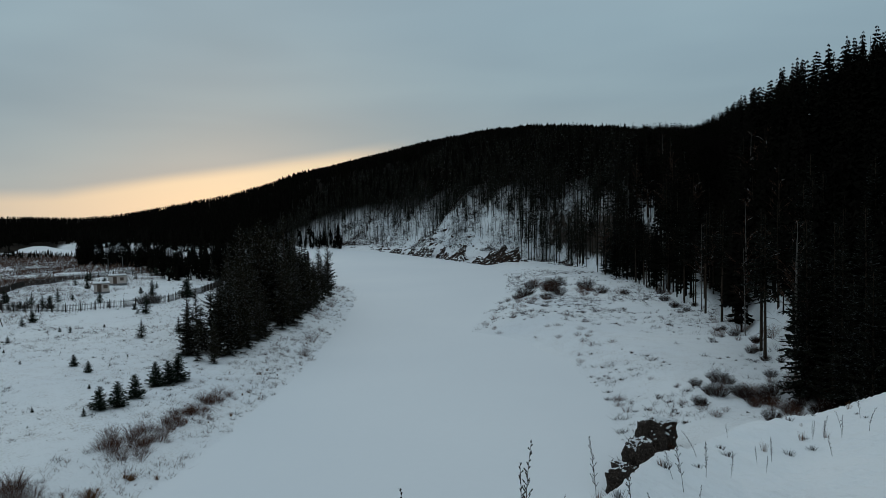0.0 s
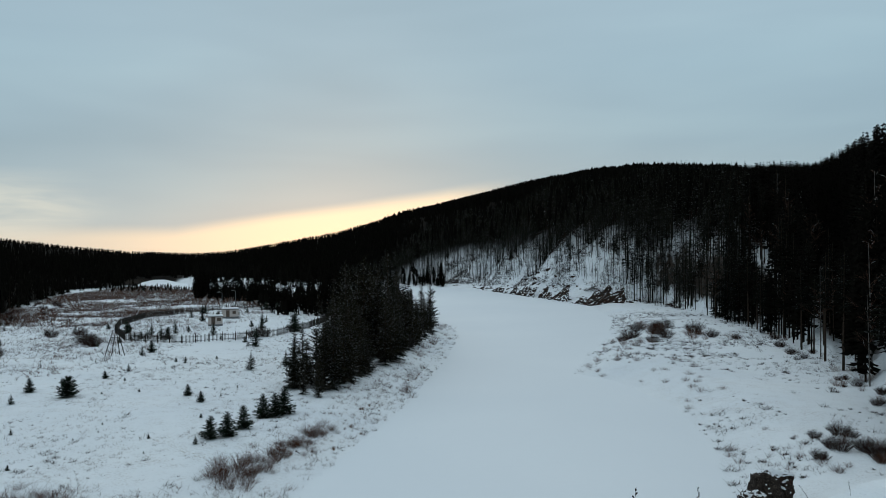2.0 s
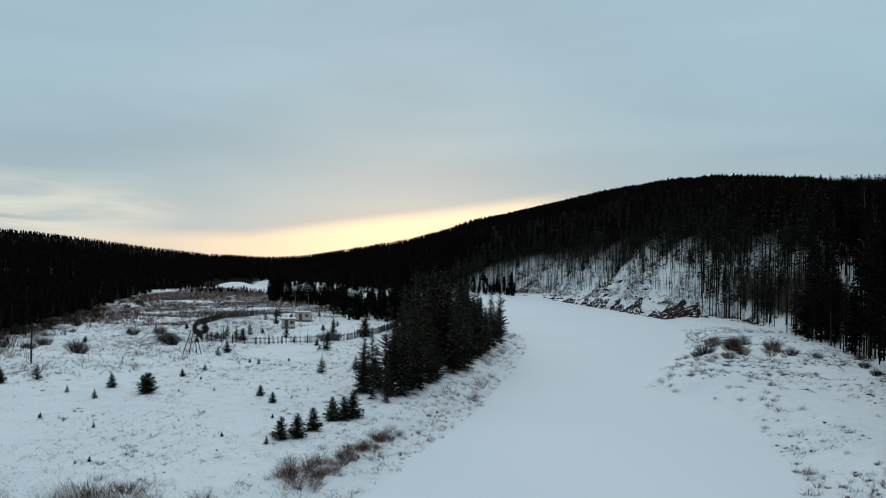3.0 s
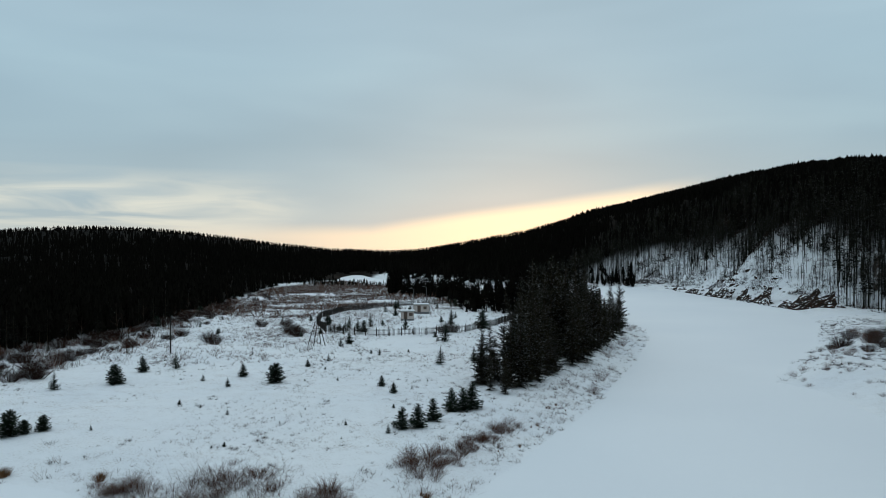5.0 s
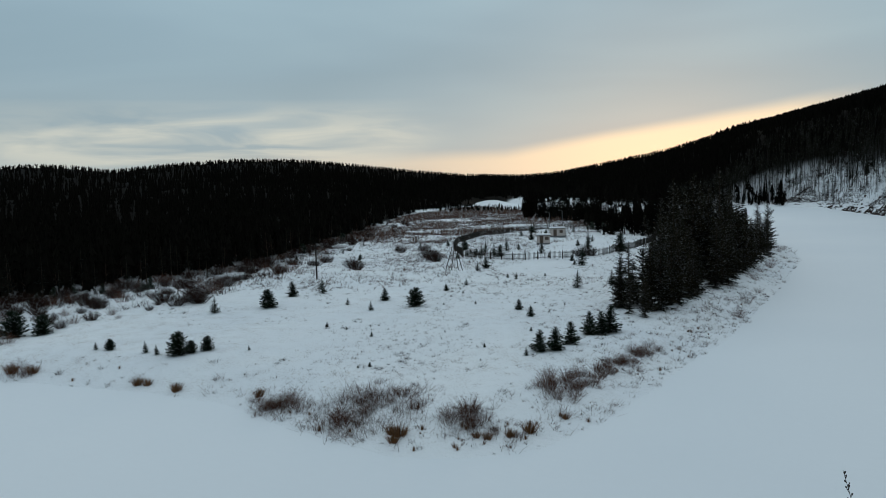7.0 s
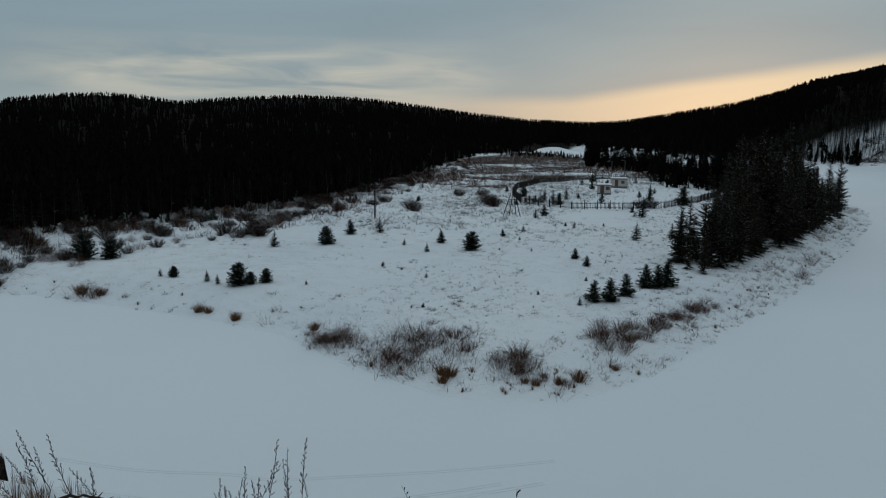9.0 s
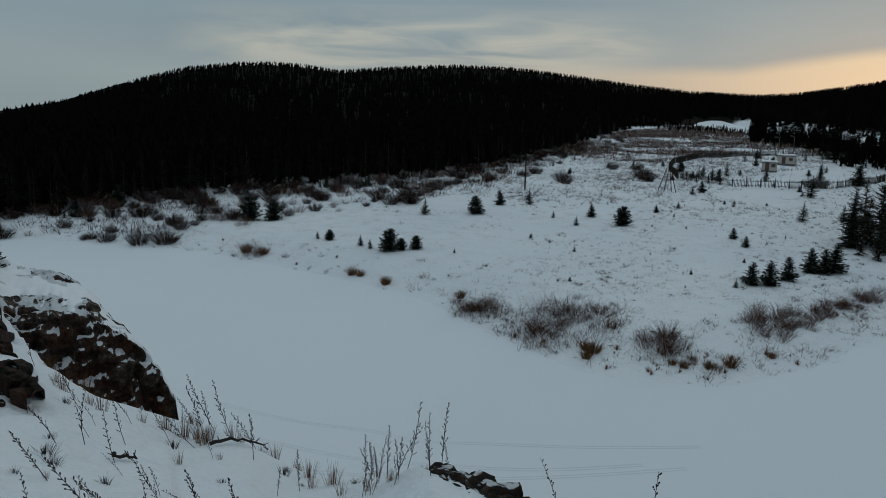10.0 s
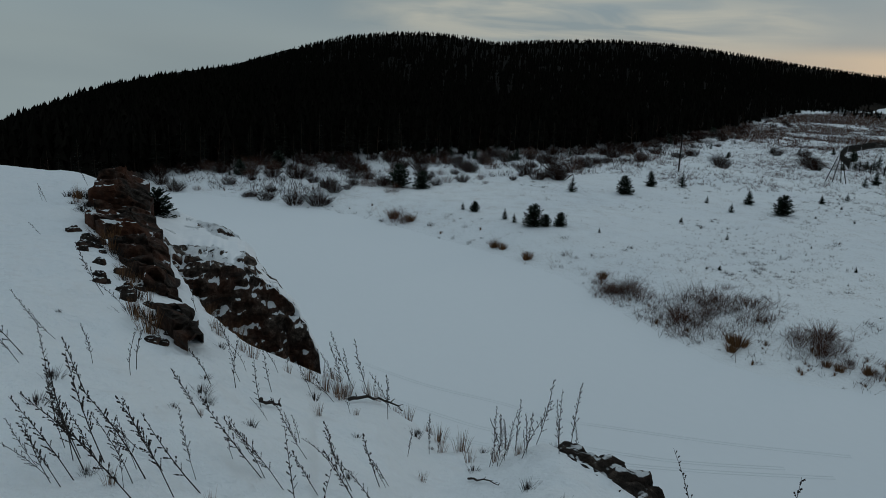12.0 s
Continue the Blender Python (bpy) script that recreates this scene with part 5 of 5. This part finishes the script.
for t0, t1, tall in ((0.0, 0.17, 2.6), (0.18, 0.36, 3.6), (0.35, 0.60, 6.4), (0.61, 0.83, 8.0), (0.82, 1.0, 7.5)):
    crag("dark snow-flecked crag at the foot of the cliff", t0, t1, tall)
for i in range(60):
    t = 0.1 + 0.9 * (i + rock_rng.random()) / 60
    x, y = float(interp(t, [(q[0], q[1]) for q in CRAG])), float(interp(t, [(q[0], q[2]) for q in CRAG]))
    k = 2.0 + 13 * rock_rng.random()
    x, y = x + k * 0.92, y + k * 0.38
    s = rock_rng.uniform(0.3, 0.8)
    rock(rock_rng, "cliff_ledge", "dark rock ledge jutting from the snowy cliff", (x, y, height(x, y) - 0.1 * s), (s * rock_rng.uniform(0.8, 2.6), s * 0.8, s), 41.5 + i * 1.7, rock_rng.uniform(-80, -20), rock_rng.uniform(-30, 30), 3, 0.7, "cliff ledges", 0.8, M_CRAG)

# ---- dry weeds and grass on the camera's slope ----
def weed(rng, h, label, name="mugwort_weed", side=9, lean=0.12):
    """A dry mugwort stalk with short side shoots and small seed heads."""
    plant = thing(name, label, "weed", "dry weeds on the slope")
    stem, seeds = Shape(), Shape()
    a = rng.uniform(0, 6.28)
    dx, dy = math.cos(a) * lean * h, math.sin(a) * lean * h
    def axis(t):
        return Vector((dx * t * t, dy * t * t, h * t))
    stem.tube([axis(t) for t in (-0.06, 0.25, 0.5, 0.75, 1)], [0.0034, 0.003, 0.0026, 0.002, 0.001], 4)
    for k in range(side):
        t = 0.25 + 0.73 * (k + rng.random() * 0.6) / side
        b = rng.uniform(0, 6.28)
        length = h * (0.10 * (1.1 - t) + 0.02) * rng.uniform(0.6, 1.3)
        d = Vector((math.cos(b), math.sin(b), 1.3)).normalized() * length
        stem.tube([axis(t), axis(t) + d], [0.002, 0.001], 3)
        for _ in range(5):
            p = axis(t) + d * rng.uniform(0.25, 1.05)
            r = rng.uniform(0.003, 0.0068)
            top, low = p + Vector((0, 0, r * 1.3)), p - Vector((0, 0, r))
            ring = [p + Vector((math.cos(c) * r, math.sin(c) * r, 0)) for c in (0, 2.1, 4.2)]
            for m in range(3):
                seeds.tri(top, ring[m], ring[(m + 1) % 3])
                seeds.tri(low, ring[(m + 1) % 3], ring[m])
    part("stem", stem.mesh("stem", M_WEED), plant)
    tagged(part("seed_work", seeds.mesh("seed_work", M_WEED), plant, "small dark dry seed heads"), kind="stuff")
    return plant


weed_rng = random.Random(21)
weeds = [weed(weed_rng, 0.62, "tall dry mugwort stalk with dark seed heads in snow", side=24), weed(weed_rng, 0.5, "thin dry weed stalk bent over the snow", side=15, lean=0.3), weed(weed_rng, 0.42, "branched dry weed with dark seed heads", side=22, lean=0.05)]
WEED_CLUMPS = [(76, 5.1, 15, 0.22, 0), (72.2, 4.9, 7, 0.25, 0), (70.5, 6.4, 4, 0.4, 0), (68, 5.4, 3, 0.35, 1), (62.5, 5.6, 5, 0.35, 0), (60, 5.5, 4, 0.3, 2), (57, 6.0, 4, 0.35, 2), (54, 5.0, 4, 0.3, 1), (66, 7.2, 5, 0.5, 1), (78, 7.5, 5, 0.6, 1),
               (75, 9.5, 5, 0.8, 1), (58.6, 9.3, 8, 0.35, 0), (56.8, 9.4, 6, 0.35, 0), (45.5, 7.9, 9, 0.28, 0), (43.8, 7.5, 7, 0.22, 2), (41.8, 7.3, 5, 0.15, 0), (49, 8.0, 4, 0.4, 2), (70, 9.0, 4, 0.6, 1), (77, 16, 6, 1.2, 2), (74.5, 20, 6, 1.2, 2), (63, 8.0, 5, 0.6, 1),
               (-18, 9.0, 4, 0.5, 0), (-21, 10.3, 6, 0.6, 0), (-24, 14, 6, 1.0, 2), (-28, 17, 5, 1.5, 2), (-31, 19, 5, 1.5, 1), (-15.5, 7.4, 4, 0.3, 0), (-11, 5.9, 4, 0.3, 0), (-8.5, 5.6, 7, 0.25, 2), (-6, 5.3, 5, 0.25, 1), (-1, 5.2, 1, 0.2, 1), (31.5, 5.4, 3, 0.2, 1), (28, 4.7, 2, 0.2, 0)]
fresh = list(weeds)
for az, r, n, spread, kind in WEED_CLUMPS:
    for _ in range(n):
        x, y, _ = polar(az, r)
        x, y = x + weed_rng.gauss(0, spread), y + weed_rng.gauss(0, spread)
        k = kind if weed_rng.random() < 0.7 else weed_rng.randrange(3)
        args = (x, y, weed_rng.uniform(0.55, 1.3), weed_rng.uniform(0, 6.28), 0.0)
        if weeds[k] in fresh:
            fresh.remove(weeds[k])
            one = put(weeds[k], *args)
        else:
            one = put_copy(weeds[k], *args)
        # bent over by wind and snow
        foot = one.matrix_basis.translation.copy()
        lean = Matrix.Rotation(radians(weed_rng.gauss(-19 if az > 50 else 0, 7)), 4, Vector((-math.sin(radians(az)), math.cos(radians(az)), 0)))
        one.matrix_basis = Matrix.Translation(foot) @ lean @ Matrix.Translation(-foot) @ one.matrix_basis @ pose(0, 0, 0, weed_rng.gauss(0, 6), weed_rng.gauss(0, 6), 0)

slope_tufts = [tuft(weed_rng, 0.26, 0.16, 34, "tuft of pale dead grass at the brink of the slope", "dry_grass", group="grass on the slope", thick=0.0022),
               tuft(weed_rng, 0.13, 0.26, 60, "flattened brown grass showing through the snow", "dry_grass", M_WEED, "grass on the slope", 0.003)]
fresh = list(slope_tufts)
SPOTS = []
for _ in range(24):
    az = weed_rng.uniform(44, 68)
    rb = float(interp(az, BRINK_AT))
    SPOTS.append((az, rb * weed_rng.uniform(0.9, 1.03), weed_rng.uniform(0.5, 1.1), 0))
for _ in range(70):
    t = weed_rng.random()
    SPOTS.append((76.0 - 4.2 * t + weed_rng.uniform(-0.8, 0.8), 20 - 11.5 * t, weed_rng.uniform(0.5, 1.3), weed_rng.choice((1, 1, 0))))
for _ in range(46):
    SPOTS.append((weed_rng.uniform(36, 80), weed_rng.uniform(4.6, 9.5), weed_rng.uniform(0.25, 0.7), weed_rng.choice((0, 1, 1))))
for _ in range(26):
    az = weed_rng.uniform(-33, -12)
    SPOTS.append((az, float(interp(az, BRINK_AT)) * weed_rng.uniform(0.7, 1.0), weed_rng.uniform(0.3, 0.8), weed_rng.choice((0, 1))))
for az, r, s, k in SPOTS:
    x, y, _ = polar(az, r)
    args = (x, y, s, weed_rng.uniform(0, 6.28), 0.0)
    if slope_tufts[k] in fresh:
        fresh.remove(slope_tufts[k])
        put(slope_tufts[k], *args)
    else:
        put_copy(slope_tufts[k], *args)


def fallen_branch(label, points, radius):
    """A dead branch lying on the snow, with a few snapped side shoots."""
    s = Shape()
    ends = [Vector(p) for p in points]
    pts = []
    for a, b in zip(ends, ends[1:]):
        pts += [a.lerp(b, k / 3) + Vector((weed_rng.gauss(0, radius), weed_rng.gauss(0, radius), abs(weed_rng.gauss(0, radius * 0.6)))) for k in range(3)]
    pts.append(ends[-1])
    s.tube(pts, [radius * (1 - 0.7 * i / (len(pts) - 1)) for i in range(len(pts))], 6)
    for i in range(1, len(pts)):
        d = Vector((weed_rng.uniform(-1, 1), weed_rng.uniform(-1, 1), 0.5)).normalized()
        s.tube([pts[i], pts[i] + d * radius * 3], [radius * 0.35, radius * 0.15], 4)
    return tagged(new("fallen_branch", s.mesh("fallen_branch", M_WEED, True)), label, "branch")


fallen_branch("dark dead branch lying across the brink", [Vector(polar(a, r)) + Vector((0, 0, 0.04 + h)) for a, r, h in ((57.6, 9.0, 0), (56.2, 9.0, 0.02), (54.8, 9.0, 0.02), (53.4, 9.0, 0.03))], 0.024)
fallen_branch("short dead branch in the snow", [Vector(polar(a, r)) + Vector((0, 0, 0.03)) for a, r in ((48.2, 7.0), (46.8, 6.9), (45.6, 6.7))], 0.012)
fallen_branch("short dead branch half buried in snow", [Vector(polar(a, r)) + Vector((0, 0, 0.03)) for a, r in ((64.2, 7.3), (63.4, 7.25), (62.6, 7.3))], 0.022)

# ---- faint ski tracks pressed into the river snow ----
def ski_track(points, label):
    """Two narrow ridges of pushed-up snow along a gently curved line."""
    s = Shape()
    pts = [Vector((*p, 0.0)) for p in points]
    line = []
    for i in range(len(pts) - 1):
        a, b, c, d = pts[max(i - 1, 0)], pts[i], pts[i + 1], pts[min(i + 2, len(pts) - 1)]
        for k in range(8):
            t = k / 8
            line.append(0.5 * ((2 * b) + (c - a) * t + (2 * a - 5 * b + 4 * c - d) * t * t + (3 * b - a - 3 * c + d) * t ** 3))
    line.append(pts[-1])
    for off in (-0.13, 0.13):
        for i in range(len(line) - 1):
            p, q = line[i], line[i + 1]
            n = Vector((-(q - p).y, (q - p).x, 0)).normalized()
            m = Vector((0, 0, 0.022))
            for e0, e1, h0, h1 in ((-0.05, 0, 0, 1), (0, 0.05, 1, 0)):
                quad = [p + n * (off + e0) + m * h0 + Vector((0, 0, 0.004)), q + n * (off + e0) + m * h0 + Vector((0, 0, 0.004)), q + n * (off + e1) + m * h1 + Vector((0, 0, 0.004)), p + n * (off + e1) + m * h1 + Vector((0, 0, 0.004))]
                s.tri(quad[0], quad[2], quad[1])
                s.tri(quad[0], quad[3], quad[2])
    return tagged(new("ski_track", s.mesh("ski_track", M_ICE)), label, "track", "ski tracks")


TRACKS = [[(-42, 27.4), (-36.6, 28.8), (-31.8, 31.1), (-29, 32), (-26, 34.3), (-21.3, 38.1), (-16.6, 42.6)], [(-40, 24.5), (-33, 26.8), (-29.1, 28.5), (-22.3, 33.4), (-18, 38.2)], [(-31, 25), (-25, 29.5), (-20.5, 34), (-16, 39.5)]]
for line in TRACKS:
    ski_track(line, "faint ski track pressed into the river snow")


# ---- the fenced plot with its two cabins ----
def box_mesh(name, lo, hi, mat, bevel=0.0):
    bm = bmesh.new()
    bmesh.ops.create_cube(bm, size=1.0)
    for v in bm.verts:
        v.co = Vector([(l + h) / 2 + c * (h - l) for l, h, c in zip(lo, hi, v.co)])
    if bevel:
        bmesh.ops.bevel(bm, geom=bm.edges[:], offset=bevel, segments=2, affect="EDGES")
    me = bpy.data.meshes.new(name)
    bm.to_mesh(me)
    bm.free()
    me.materials.append(mat)
    return me


def cabin(label, at, turn, w, d, h):
    """A small flat-roofed cabin: walls, door, window, roof slab and its load of snow."""
    root = thing("cabin", label, "cabin", "cabins in the fenced plot")
    part("wall_body", box_mesh("wall_body", (-w / 2, -d / 2, -0.3), (w / 2, d / 2, h), M_PLASTER, 0.03), root)
    part("plinth", box_mesh("plinth", (-w / 2 - 0.04, -d / 2 - 0.04, -0.4), (w / 2 + 0.04, d / 2 + 0.04, 0.25), M_METAL), root)
    part("roof", box_mesh("roof", (-w / 2 - 0.2, -d / 2 - 0.2, h), (w / 2 + 0.2, d / 2 + 0.2, h + 0.12), M_DOOR), root)
    part("roof_snow", box_mesh("roof_snow", (-w / 2 - 0.16, -d / 2 - 0.16, h + 0.12), (w / 2 + 0.16, d / 2 + 0.16, h + 0.42), M_SNOW, 0.12), root, "thick even snow on the roof")
    door = part("door", box_mesh("door", (-w * 0.28, -d / 2 - 0.05, 0.25), (-w * 0.28 + 0.9, -d / 2 + 0.01, 2.0), M_DOOR, 0.01), root, "dark brown door")
    part("door_handle", box_mesh("door_handle", (-w * 0.28 + 0.75, -d / 2 - 0.09, 1.05), (-w * 0.28 + 0.82, -d / 2 - 0.05, 1.2), M_METAL), door)
    part("window", box_mesh("window", (w * 0.12, -d / 2 - 0.03, 1.0), (w * 0.12 + 0.9, -d / 2 + 0.01, 1.8), M_DOOR, 0.01), root, "small dark window")
    root.matrix_basis = pose(at[0], at[1], height(*at) + 0.1, 0, 0, turn)
    return root


cabin("pale panel cabin with a snow-covered flat roof", (-64.2, 191), 18, 3.3, 2.3, 2.0)
cabin("grey panel cabin with snow on its roof", (-68.5, 216), 22, 4.2, 2.6, 2.2)


def lamp_post(label, x, y, h):
    root = thing("lamp_post", label, "lamp post", "lamp posts in the plot")
    s = Shape()
    s.tube([(0, 0, -0.3), (0, 0, h * 0.5), (0, 0, h)], [0.10, 0.085, 0.06], 8)
    part("pole", s.mesh("pole", M_METAL, True), root)
    s = Shape()
    s.tube([(0, 0, h - 0.1), (0.3, 0, h + 0.15), (0.9, 0, h + 0.2)], [0.04, 0.035, 0.03], 6)
    part("arm", s.mesh("arm", M_METAL, True), root)
    part("lamp_head", box_mesh("lamp_head", (0.8, -0.13, h + 0.12), (1.4, 0.13, h + 0.28), M_METAL, 0.04), root)
    root.matrix_basis = pose(x, y, height(x, y), 0, 0, weed_rng.uniform(0, 360))


lamp_post("tall grey lamp post beside the cabins", -74.0, 226, 6.5)
lamp_post("slim grey lamp post behind the cabin", -72.0, 232, 7.0)

# ring fence: weathered posts, two rails and close-set pickets for each bay
FENCE = [(-76, 166), (-72.5, 160), (-67, 157), (-59, 155.5), (-50, 161), (-44, 171), (-40.5, 186), (-40, 205), (-43, 226), (-49, 244), (-58, 258), (-70, 262), (-81, 252), (-88.5, 234), (-90.5, 212), (-88, 192), (-82, 176)]


def ring_fence():
    root = thing("picket_fence", "long weathered dark picket fence ringing the snowy plot", "fence")
    pts = [Vector(p) for p in FENCE]
    post = Shape()
    post.tube([(0, 0, -0.4), (0, 0, 1.0), (0, 0, 1.9)], [0.08, 0.075, 0.065], 6)
    post_me = post.mesh("post", M_WOOD)
    stand = []
    for a, b in zip(pts, pts[1:] + pts[:1]):
        n = max(1, round((b - a).length / 3.0))
        stand += [a.lerp(b, k / n) for k in range(n)]
    for p, q in zip(stand, stand[1:] + stand[:1]):
        zp, zq = height(*p), height(*q)
        ob = part("post", post_me, root)
        ob.location = (p.x, p.y, zp)
        d = q - p
        s = Shape()
        for z in (0.4, 1.25):
            s.tube([(p.x, p.y, zp + z), (q.x, q.y, zq + z)], [0.045, 0.045], 4)
        part("rail", s.mesh("rail", M_WOOD), root)
        s = Shape()
        n = max(2, int(d.length / 0.24))
        for k in range(n):
            if weed_rng.random() < 0.06:
                continue
            c = p.lerp(q, (k + 0.5) / n)
            z0 = zp + (zq - zp) * (k + 0.5) / n
            h = weed_rng.uniform(1.45, 1.7)
            s.tube([(c.x, c.y, z0 + 0.1), (c.x, c.y, z0 + h)], [0.05, 0.042], 4)
        tagged(part("picket_panel", s.mesh("picket_panel", M_WOOD), root), kind="stuff")


ring_fence()


def pole_frame():
    """Leaning poles lashed together, by the fence."""
    root = thing("pole_frame", "leaning wooden poles lashed together beside the fence", "frame")
    for k, (bx, by, tx) in enumerate(((-2.2, 0.3, -0.5), (-0.6, -0.8, 0.0), (0.7, 0.6, 0.2), (1.9, -0.3, 0.4))):
        s = Shape()
        s.tube([(bx, by, -0.2), ((bx + tx) / 2, by / 2, 2.4), (tx, 0, 5.0)], [0.10, 0.09, 0.06], 6)
        part("pole", s.mesh("pole", M_WOOD), root)
    s = Shape()
    s.tube([(-0.9, 0.1, 3.6), (0.9, 0.0, 3.7)], [0.06, 0.06], 6)
    part("crossbar", s.mesh("crossbar", M_WOOD), root)
    root.matrix_basis = pose(-63.5, 136.5, height(-63.5, 136.5), 0, 0, 10) @ Matrix.Diagonal((0.85, 0.85, 0.85, 1))


pole_frame()


def utility_pole(x, y, h):
    root = thing("utility_pole", "grey weathered wooden pole before the dark woods", "pole")
    s = Shape()
    s.tube([(0, 0, -0.5), (0, 0, h / 2), (0.03, 0, h)], [0.15, 0.13, 0.10], 8)
    part("pole", s.mesh("pole", M_WOOD, True), root)
    part("crossarm", box_mesh("crossarm", (-0.8, -0.06, h - 0.6), (0.8, 0.06, h - 0.45), M_WOOD, 0.01), root)
    for k in (-0.65, 0.65):
        s = Shape()
        s.tube([(k, 0, h - 0.45), (k, 0, h - 0.3), (k, 0, h - 0.2)], [0.03, 0.06, 0.03], 6)
        part("insulator", s.mesh("insulator", M_PLASTER, True), root)
    root.matrix_basis = pose(x, y, height(x, y), 0, 0, 35)


utility_pole(-82, 118, 6.4)
